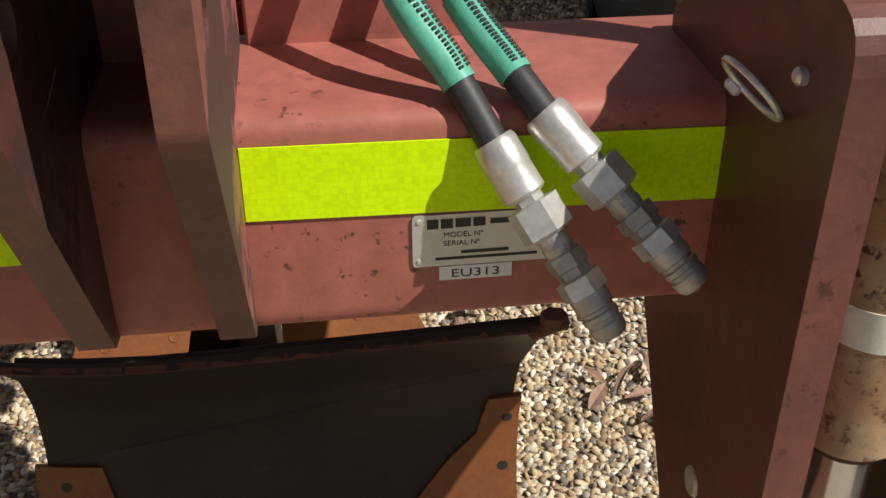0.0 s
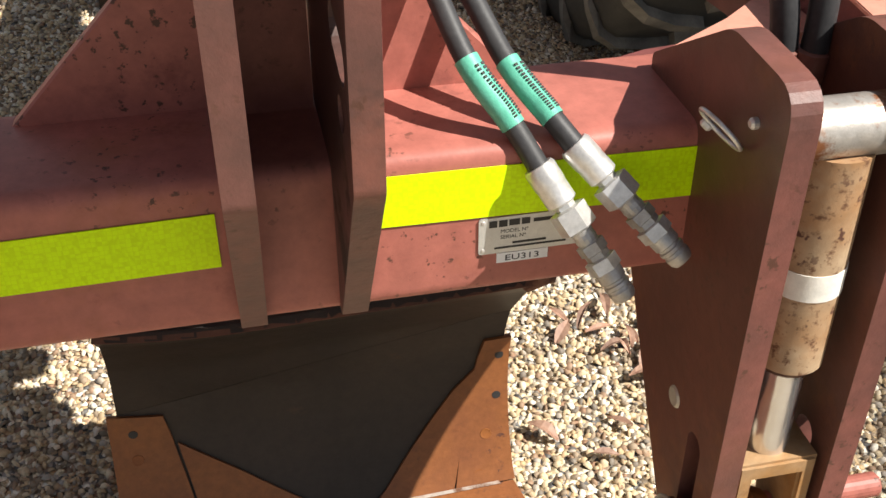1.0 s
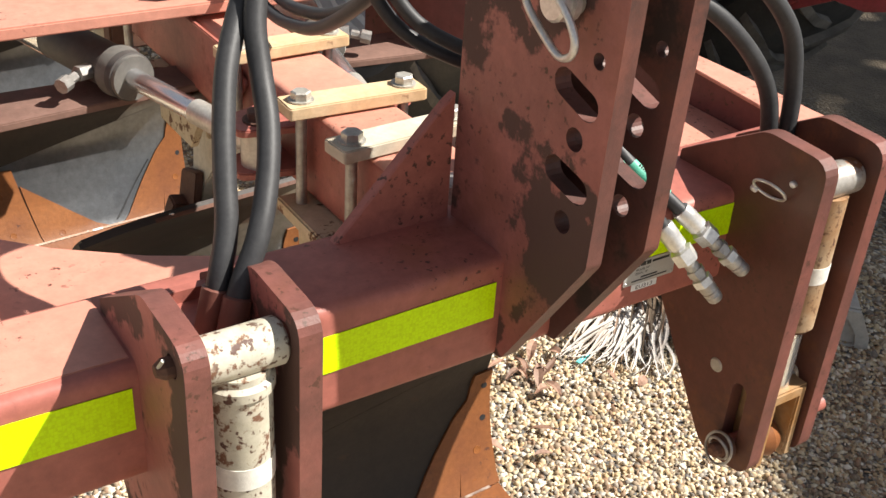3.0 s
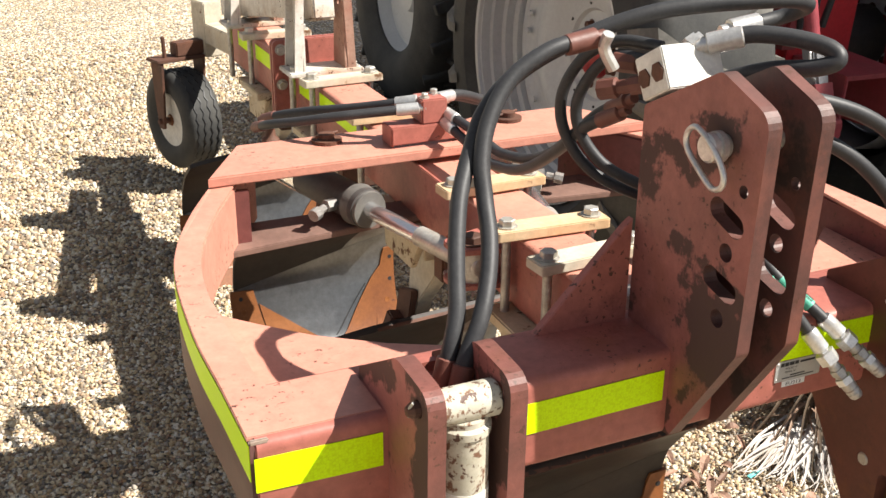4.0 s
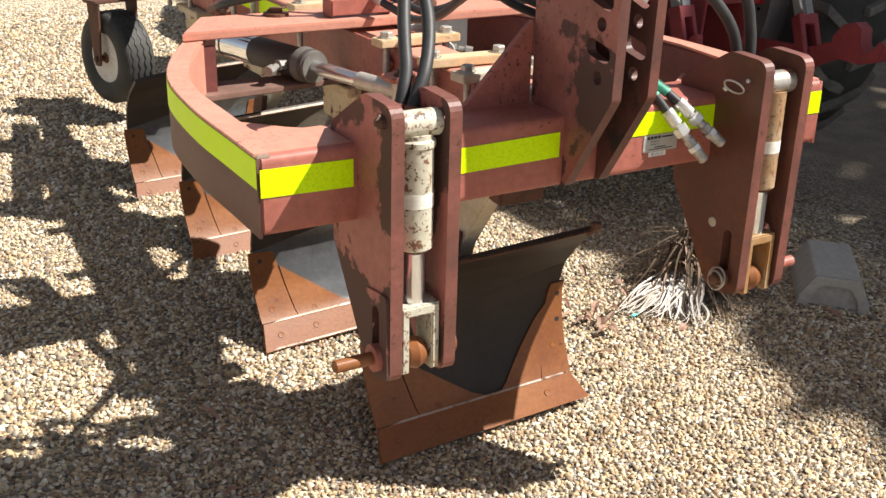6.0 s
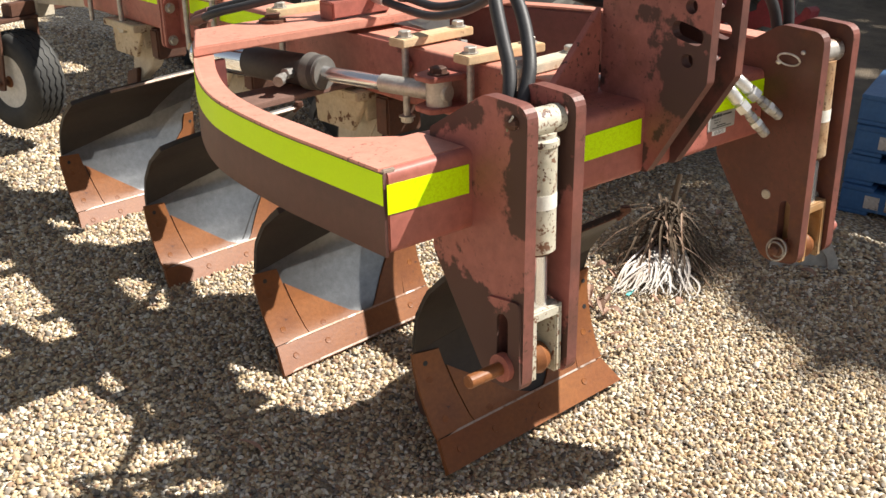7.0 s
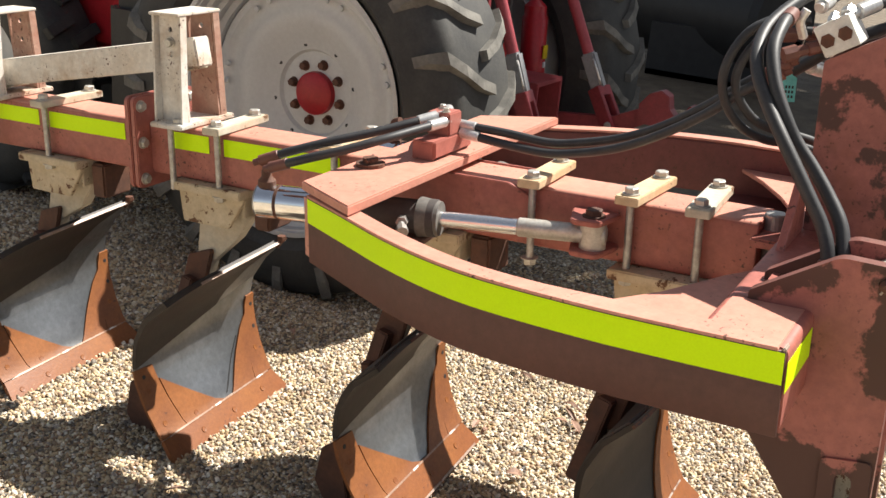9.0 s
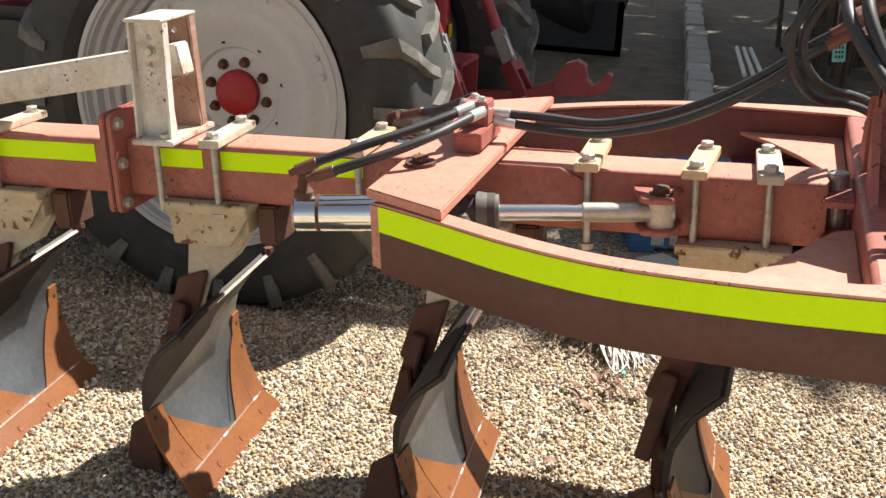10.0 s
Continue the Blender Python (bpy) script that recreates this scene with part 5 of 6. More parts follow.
# ---- white valve block behind the mast ----
def mast_valve():
    t = thing("valve_block", PL @ Matrix.Translation((CX, 0.084, 1.393)) @ pose(0, 0, 0, -29, 0, 0), "white painted hydraulic valve block with hexagon plugs", "valve")
    b = part("block", box(-0.058, 0.040, -0.036, 0.034, 0.004, 0.067, 0.002), WHITE, t)
    for y in (-0.018, 0.017):
        part("plug", lathe((-0.058, y, 0.034), (-1, 0, 0), [(0, 0.0145), (0.003, 0.0145)], 6), RUST_DARK, b)
    part("port", lathe((-0.012, -0.020, 0.060), (1, -0.35, 0.45), [(0, 0.009), (0.010, 0.009), (0.011, 0.0145), (0.026, 0.0145), (0.027, 0.011), (0.034, 0.011)], 6), STEEL, b, "bright hexagon union")
    part("port", lathe((0.015, 0.012, 0.060), (1, -0.2, 0.6), [(0, 0.012), (0.016, 0.012), (0.017, 0.009), (0.03, 0.009)], 6), STEEL, b, "bright hexagon union")
    part("fitting", lathe((-0.04, 0.034, 0.03), (-0.7, 1, 0.2), [(0, 0.014), (0.03, 0.014), (0.031, 0.011), (0.05, 0.011), (0.052, 0.016), (0.08, 0.016)], 8), COLLAR, t)
    part("fitting", lathe((0.0, 0.034, 0.05), (-0.6, 1, 0.5), [(0, 0.014), (0.03, 0.014), (0.031, 0.011), (0.05, 0.011), (0.052, 0.016), (0.09, 0.016)], 8), COLLAR, t)
    part("elbow", tube([(-0.085, 0.05, 0.06), (-0.10, 0.04, 0.09), (-0.10, 0.02, 0.105)], 0.009, 10, 5), STEEL, t)
    tag = thing("tag", PL @ Matrix.Translation((-0.091, 0.206, 1.296)) @ pose(0, 0, 0, 0, 8, 12), "pale cyan plastic tag hanging on a hose", "tag")
    part("card", prism([(-0.014, -0.032), (0.014, -0.032), (0.014, 0.018), (0, 0.030), (-0.014, 0.018)], -0.0005, 0.0005, "x"), CYAN, tag)
    part("print", joined(*[box(-0.0009, -0.0006, -0.009 + 0.0065 * (k % 3), -0.005 + 0.0065 * (k % 3), -0.024 + 0.010 * (k // 3), -0.018 + 0.010 * (k // 3)) for k in range(9)]), INK, tag, "handwritten dark marks")
    part("string", tube([(0, 0, 0.026), (0.004, -0.01, 0.06), (-0.02, -0.02, 0.10)], 0.001, 5, 4), STEEL_DARK, tag)


mast_valve()


# ---- stands on the beam and the link bar of the depth wheel ----
def stand(y, high, label):
    t = thing("stand", PL @ Matrix.Translation((-0.178, y, TOP + 0.013)), label, "stand", "stands")
    part("base", box(-0.105, 0.115, -0.06, 0.055, 0, 0.014, 0.003), STAND_PAINT, t)
    for x, s in ((-0.062, 1), (0.068, -1)):
        w = 0.012
        up = part("upright", joined(prism([(x - w - 0.014 * s, 0.014), (x + w - 0.014 * s, 0.014), (x + w, 0.30 * high), (x - w, 0.30 * high)], -0.05, -0.043, "y"),
                                    prism([(-0.05, 0.014), (0.05, 0.014), (0.035, 0.30 * high), (-0.035, 0.30 * high)], x + 0.004 * s - 0.003, x + 0.004 * s + 0.003, "x",
                                          [circle(0, 0.262 * high, 0.008, 10), circle(0, 0.195 * high, 0.008, 10)]),
                                    prism([(x - w - 0.014 * s, 0.014), (x + w - 0.014 * s, 0.014), (x + w, 0.30 * high), (x - w, 0.30 * high)], 0.043, 0.05, "y")), STAND_PAINT if s > 0 else STAND_RUST, t, "white channel post edged with rust" if s > 0 else "red-rusted channel post")
        bolt("bolt", (x + 0.001 * s, 0, 0.228 * high), (-s, 0, 0), up, 0.012)
    part("cap", box(-0.085, 0.085, -0.052, 0.052, 0.30 * high, 0.30 * high + 0.008, 0.002), STAND_PAINT, t)
    for x in (-0.083, 0.09):
        part("bolt_shank", rod((x, 0, 0), (x, 0, -0.175), 0.0088, 12), STEEL_DARK, t, smooth=40)
        bolt("bolt", (x, -0.03, 0.014), (0, 0, 1), t, 0.014)


stand(1.80, 1.0, "white rust-edged stand clamped to the beam")
stand(2.53, 0.84, "white rust-edged stand clamped to the beam beside the wheel arm")
link = thing("link_bar", PL @ Matrix.Translation((CX - 0.01, 1.74, TOP + 0.215)), "cream steel bar slung between two stands", "bar")
part("bar", moved(box(-0.03, 0.03, 0, 1.15, -0.04, 0.04, 0.004), pose(0, 0, 0, -9.5, 0, 0)), STAND_PAINT, link)
for y in (0.055, 0.79):
    part("clamp_plate", moved(box(-0.034, 0.034, y - 0.03, y + 0.03, -0.046, -0.041, 0.001), pose(0, 0, 0, -9.5, 0, 0)), CREAM, link)
part("end_cap", moved(box(-0.028, 0.028, 1.151, 1.155, -0.038, 0.038, 0.001), pose(0, 0, 0, -9.5, 0, 0)), RUST_DARK, link)


# ---- depth wheel ----
def tyre_profile(R, w, rim):
    return [(-0.36 * w, rim), (-0.5 * w, rim + 0.25 * (R - rim)), (-0.5 * w, rim + 0.6 * (R - rim)), (-0.43 * w, R - 0.08 * (R - rim)), (-0.34 * w, R),
            (0.34 * w, R), (0.43 * w, R - 0.08 * (R - rim)), (0.5 * w, rim + 0.6 * (R - rim)), (0.5 * w, rim + 0.25 * (R - rim)), (0.36 * w, rim)]


def depth_wheel():
    c = Vector((-0.315, 3.22, 0.545))
    t = thing("depth_wheel", PL @ Matrix.Translation(c) @ pose(0, 0, 0, 0, 0, 17), "small ribbed rubber wheel on a rusty fork, lifted off the ground", "wheel")
    R, w, rim = 0.20, 0.155, 0.105
    ty = part("tyre", lathe((0, 0, 0), (1, 0, 0), tyre_profile(R, w, rim) + [(-0.36 * w, rim)], 40, caps=False), TYRE, t, "worn black ribbed tyre", smooth=45)
    for x in (-0.045, -0.015, 0.015, 0.045):
        ring = [(x + (0.004 if i % 2 else -0.004), (R + 0.001) * math.cos(2 * math.pi * i / 60), (R + 0.001) * math.sin(2 * math.pi * i / 60)) for i in range(60)]
        part("groove", tube(ring, 0.003, 4, 1, True), BLACK, ty)
    part("rim", lathe((0, 0, 0), (1, 0, 0), [(-0.058, 0.102), (-0.060, 0.108), (-0.056, 0.109), (-0.05, 0.097), (-0.01, 0.088), (-0.005, 0.05), (-0.02, 0.045), (-0.021, 0), ], 30), WHITE, t, smooth=40)
    part("hub", lathe((-0.015, 0, 0), (-1, 0, 0), [(0, 0.035), (0.03, 0.033), (0.05, 0.02), (0.052, 0)], 18), RUST, t, smooth=40)
    part("fork", joined(prism(rounded([(-0.02, -0.03), (0.02, -0.03), (0.035, 0.10), (0.045, 0.25), (-0.045, 0.25), (-0.035, 0.10)], 0.01), -0.100, -0.090, "x"),
                        box(-0.115, 0.095, -0.05, 0.055, 0.242, 0.255, 0.003), prism(rounded([(-0.02, -0.03), (0.02, -0.03), (0.045, 0.25), (-0.045, 0.25)], 0.01), 0.086, 0.095, "x")), RUST_DARK, t, "rusty fork")
    part("arm", box(-0.02, 0.30, -0.03, 0.03, 0.256, 0.310, 0.004), RUST_DARK, t, "rusty steel arm")
    part("axle", rod((-0.112, 0, 0), (0.1, 0, 0), 0.012, 14), RUST_DARK, t)
    part("stop_pin", rod((-0.06, 0, 0.25), (-0.062, 0, 0.34), 0.008, 10), RUST_DARK, t)
    part("mount", box(0.10, 0.18, -0.05, 0.05, 0.24, 0.46, 0.004), CREAM, t)
    a, b = Vector((0.14, -0.03, 0.335)), (Matrix.Translation(c) @ pose(0, 0, 0, 0, 0, 17)).inverted() @ Vector((CX, 2.64, 0.93))
    turn = (b - a).to_track_quat("Y", "Z").to_matrix().to_4x4()
    part("carrier_arm", moved(box(-0.032, 0.032, 0, (b - a).length, -0.04, 0.04, 0.004), Matrix.Translation(a) @ turn), CREAM, t, "cream carrier arm to the beam")


depth_wheel()


# ---- tractor parked beyond ----
def big_tyre(wheel, x, R, w, rim):
    part("tyre", lathe((x, 0, 0), (1, 0, 0), tyre_profile(R - 0.03, w, rim) + [(-0.36 * w, rim)], 56, caps=False), TYRE, wheel, "dusty black tractor tyre", smooth=45)
    n = 20
    first = {}
    for k in range(n):
        for s in (-1, 1):
            a0 = 2 * math.pi * (k + (0.5 if s > 0 else 0)) / n
            if s not in first:
                bm = bmesh.new()
                rows_ = []
                for u, da, drop, wide in ((-0.03, 0.13, 0.0, 0.030), (0.16, 0.09, 0.0, 0.032), (0.34, 0.02, 0.004, 0.036), (0.47, -0.05, 0.03, 0.040), (0.515, -0.07, 0.10, 0.030)):
                    vs = []
                    for d, r in ((-1, R - 0.06 - drop), (-0.75, R - drop), (0.75, R - drop), (1, R - 0.06 - drop)):
                        aa = da + d * wide
                        vs.append(bm.verts.new((s * u * w, r * math.cos(aa), r * math.sin(aa))))
                    rows_.append(vs)
                for p, q in zip(rows_, rows_[1:]):
                    for c in range(3):
                        bm.faces.new((p[c], p[c + 1], q[c + 1], q[c]))
                bm.faces.new(rows_[0])
                bm.faces.new(rows_[-1][::-1])
                bmesh.ops.recalc_face_normals(bm, faces=bm.faces)
                lug = part("tread_lug", bm, LUG, wheel)
                first[s] = lug.data
            else:
                lug = bpy.data.objects.new("tread_lug", first[s])
                bpy.context.scene.collection.objects.link(lug)
                lug.parent = wheel
            lug.matrix_local = Matrix.Translation((x, 0, 0)) @ Matrix.Rotation(a0, 4, "X")


BARREL = [(-0.25, 0.46), (0.205, 0.50), (0.212, 0.525), (0.22, 0.528), (0.219, 0.510), (0.190, 0.500), (0.172, 0.500), (0.165, 0.482), (0.125, 0.480), (0.118, 0.462), (0.085, 0.460), (0.076, 0.440), (0.02, 0.436), (0.0, 0.42)]
DISC = [(0.03, 0.40), (0.03, 0.432), (0.052, 0.434), (0.058, 0.428), (0.056, 0.405), (0.041, 0.388), (0.035, 0.362), (0.046, 0.334), (0.050, 0.306), (0.040, 0.275), (0.018, 0.235), (0.000, 0.205), (-0.012, 0.172), (-0.028, 0.162), (-0.03, 0.0)]


def tractor():
    hub = PL @ Vector((1.01, 2.25, 0.888))
    R = hub.z - dip(hub.x, hub.y)
    base = Matrix.Translation((hub.x, hub.y, hub.z))
    t = thing("tractor", base, "red tractor with cream wheel centres, parked behind the plough", "tractor")
    for side, x in ((1, 0.0), (-1, 1.42)):
        wheel = part("rear_wheel", lathe((x, 0, 0), (-side, 0, 0), DISC, 64, caps=False), RIM, t, "cream-grey steel wheel centre", smooth=35)
        part("rim", lathe((x, 0, 0), (-side, 0, 0), BARREL, 64, caps=False), RIM_GREY, wheel, "silver rim barrel", smooth=35)
        for k in range(8):
            an = 2 * math.pi * (k + 0.3) / 8
            bolt("wheel_nut", (x + 0.03 * side, 0.116 * math.cos(an), 0.116 * math.sin(an)), (-side, 0, 0), wheel, 0.016, 0.024, RUST_DARK)
            part("vent_hole", lathe((x + 0.008 * side, 0.192 * math.cos(an + 0.3), 0.192 * math.sin(an + 0.3)), (-side, 0, 0), [(0, 0.008), (0.004, 0.008)], 10), BLACK, wheel)
        part("hub_cap", lathe((x + 0.03 * side, 0, 0), (-side, 0, 0), [(0, 0.086), (0.026, 0.084), (0.034, 0.073), (0.035, 0.0)], 36), TRED, wheel, "bright red hub cap", smooth=40)
        for k in range(7):
            for d in (-0.09, 0.09):
                an = 2 * math.pi * (k + 0.1) / 7 + d
                part("rivet", lathe((x - 0.055 * side, 0.385 * math.cos(an), 0.385 * math.sin(an)), (-side, 0, 0), [(0, 0.013), (0.008, 0.011), (0.010, 0)], 10), RIM, wheel)
        big_tyre(wheel, x, R, 0.50, 0.505)
    XC = 0.66
    part("rear_axle", rod((0.1, 0, 0), (1.32, 0, 0), 0.13), CASTING, t)
    part("transmission", box(XC - 0.2, XC + 0.2, -0.30, 2.2, -0.25, 0.35, 0.03), CASTING, t, "dark cast transmission housing")
    part("rear_casting", box(XC - 0.17, XC + 0.17, -0.44, -0.25, 0.0, 0.55, 0.03), TRED, t, "red rear casting")
    part("lift_housing", box(XC - 0.21, XC + 0.21, -0.30, 0.35, 0.50, 0.72, 0.04), TRED, t)
    cy = part("assist_ram", lathe((1.06, -0.45, 0.0), (0, 0.05, 1), [(0, 0.04), (0.01, 0.058), (0.28, 0.058), (0.29, 0.05), (0.33, 0.05), (0.36, 0.02), (0.8, 0.02)], 22), TRED, t, "red vertical ram", smooth=40)
    part("sticker", box(1.035, 1.075, -0.5085, -0.503, 0.105, 0.165), YELLOW, cy, "yellow sticker")
    part("sticker", box(1.045, 1.065, -0.5085, -0.503, 0.065, 0.09), LABEL, cy)
    # bracket gets the duller red in place of the shade on it
    part("bracket", prism([(0.55, -0.13), (0.565, -0.13), (0.565, 0.070), (0.785, 0.070), (0.785, -0.13), (0.80, -0.13), (0.80, 0.088), (0.55, 0.088)], -0.71, -0.44, "y", bevel=0.003), TRED_DULL, t, "red folded drawbar bracket")
    part("hydraulic_block", box(0.44, 0.54, -0.50, -0.40, 0.12, 0.42, 0.02), TRED_DULL, t)
    for k in range(3):
        part("pipe", tube([(0.45 + 0.09 * k, -0.47, 0.75), (0.46 + 0.08 * k, -0.52, 0.45), (0.50 + 0.05 * k, -0.50, 0.2)], 0.012, 8, 5), RUBBER, t)
    part("fuel_tank", box(0.12, 0.48, 0.55, 1.25, -0.52, 0.22, 0.05), BLACK, t, "dark plastic fuel tank")
    part("step", joined(box(0.10, 0.40, 1.30, 1.55, -0.45, -0.42, 0.004), box(0.11, 0.13, 1.30, 1.55, -0.45, -0.1, 0.004), box(0.10, 0.40, 1.30, 1.55, -0.2, -0.17, 0.004)), BLACK, t)
    part("side_panel", box(XC - 0.34, XC + 0.34, 0.95, 1.95, -0.10, 0.62, 0.06), TRED, t, "red side panels")
    # cab out of view, added and sized to shade the ground beyond
    part("cab_roof", box(XC - 0.40, XC + 0.40, -0.35, 1.15, 1.18, 1.32, 0.05), TRED, t, "unseen red cab roof, sized for its shadow")
    part("cab_body", box(XC - 0.34, XC + 0.34, -0.15, 1.10, 0.74, 1.02, 0.03), TRED, t, "unseen red lower cab panel")
    for px in (XC - 0.36, XC + 0.36):
        for py in (-0.22, 1.08):
            part("cab_post", box(px - 0.035, px + 0.035, py - 0.035, py + 0.035, 0.75, 1.19, 0.008), BLACK, t, "unseen black cab post")
    for px in (0.0, 1.42):
        arc = [((R + 0.10) * math.cos(a), (R + 0.10) * math.sin(a)) for a in [radians(40 + 11 * k) for k in range(10)]]
        arc += [((R + 0.075) * math.cos(a), (R + 0.075) * math.sin(a)) for a in [radians(139 - 11 * k) for k in range(10)]]
        part("fender", prism(arc, px - 0.06, px + 0.27, "x", bevel=0.004), TRED, t, "red rear fender", smooth=40)
    part("bonnet", prism(rounded([(1.3, 0.0), (2.75, 0.05), (2.72, 0.55), (2.3, 0.74), (1.3, 0.80)], 0.08), XC - 0.30, XC + 0.30, "x", bevel=0.05, seg=3), TRED, t)
    for top, tb, fk, hy, s in (((0.41, -0.46, 0.72), (0.443, -0.693, 0.060), (0.449, -0.752, -0.085), -1.02, -1), ((0.985, -0.50, 0.68), (1.022, -0.794, 0.021), (0.993, -0.882, -0.115), -1.245, 1)):
        top, tb, fk = Vector(top), Vector(tb), Vector(fk)
        way = (tb - top).normalized()
        up = tb - way * 0.16
        part("lift_rod", rod(top, up, 0.024), TRED_FADED, t, "dusty faded red lift rod")
        m = Matrix.Translation((tb + up) / 2) @ way.to_track_quat("-Z", "Y").to_matrix().to_4x4()
        sl = part("turnbuckle", moved(box(-0.03, 0.03, -0.03, 0.03, -0.082, 0.082, 0.008), m), GREY_PAINT, t, "grey turnbuckle sleeve")
        part("keeper", tube([m @ Vector(p) for p in ((0.03, 0.02, 0.05), (0.055, 0.03, 0.03), (0.055, 0.03, -0.04), (0.03, 0.02, -0.06))], 0.005, 6, 5), STEEL, sl)
        m = Matrix.Translation(tb) @ (fk - tb).to_track_quat("-Z", "Y").to_matrix().to_4x4()
        L = (fk - tb).length
        part("fork_end", moved(prism(rounded([(-0.042, 0.005), (-0.042, -L - 0.03), (-0.022, -L - 0.04), (-0.020, -0.04), (0.020, -0.04), (0.022, -L - 0.04), (0.042, -L - 0.03), (0.042, 0.005)], 0.004), -0.032, 0.032, "y", bevel=0.004), m), TRED_DULL, t, "red forked link end")
        part("pivot", rod((fk.x - 0.055, fk.y, fk.z), (fk.x + 0.055, fk.y, fk.z), 0.016, 14), STEEL_DARK, t)
        x = fk.x
        part("lower_link", prism(rounded([(-0.20, -0.24), (fk.y, fk.z - 0.06), (hy + 0.20, -0.08), (hy + 0.20, -0.005), (fk.y, fk.z + 0.035), (-0.20, -0.15)], 0.02), x - 0.017, x + 0.017, "x", bevel=0.003), TRED_DULL, t, "dull red lower link")
        if s < 0:
            continue
        hk = rounded([(hy + 0.24, -0.085), (hy + 0.09, -0.08), (hy + 0.01, -0.05), (hy - 0.005, 0.015), (hy + 0.022, 0.03), (hy + 0.04, -0.005), (hy + 0.075, -0.035), (hy + 0.105, -0.005), (hy + 0.115, 0.05), (hy + 0.15, 0.07), (hy + 0.20, 0.05), (hy + 0.24, 0.0)], 0.014)
        part("hook", prism(hk, x - 0.035, x + 0.035, "x", bevel=0.004), TRED_DULL, t, "open red link hook")
    part("lift_arm", joined(box(0.25, 0.33, -0.54, 0.1, 0.70, 0.80, 0.02), box(0.86, 0.94, -0.54, 0.1, 0.68, 0.78, 0.02), rod((0.27, 0.05, 0.75), (0.92, 0.05, 0.73), 0.06)), TRED, t)
    zf = dip(hub.x + 0.1, hub.y + 2.0) - hub.z + 0.60
    part("front_axle", rod((0.2, 2.0, zf), (1.2, 2.0, zf), 0.07), CASTING, t)
    for x, f in ((0.15, 1), (1.20, -1)):
        fw = part("front_wheel", lathe((x, 2.0, zf), (-f, 0, 0), [(-0.12, 0.29), (0.10, 0.31), (0.11, 0.30), (0.04, 0.28), (0.03, 0.10), (0.06, 0.09), (0.06, 0.0)], 40, caps=False), RIM, t, smooth=35)
        ft = lathe((x, 2.0, zf), (1, 0, 0), tyre_profile(0.575, 0.34, 0.30) + [(-0.36 * 0.34, 0.30)], 48, caps=False)
        part("tyre", ft, TYRE, fw, smooth=45)
        for k in range(18):
            for sd in (-1, 1):
                a = 2 * math.pi * (k + (0.5 if sd > 0 else 0)) / 18
                lug = moved(box(-0.02, 0.155, -0.026, 0.026, 0.555, 0.598, 0.004), Matrix.Translation((x, 2.0, zf)) @ Matrix.Rotation(a, 4, "X") @ Matrix.Scale(sd, 4, (1, 0, 0)) @ Matrix.Rotation(0.35 * sd, 4, "Z"))
                bmesh.ops.recalc_face_normals(lug, faces=lug.faces)
                part("tread_lug", lug, TYRE, fw)
    return t


tractor()


# ---- loose things on the ground ----
def at_ground(p):
    q = PL @ Vector(p)
    return Vector((q.x, q.y, dip(q.x, q.y)))


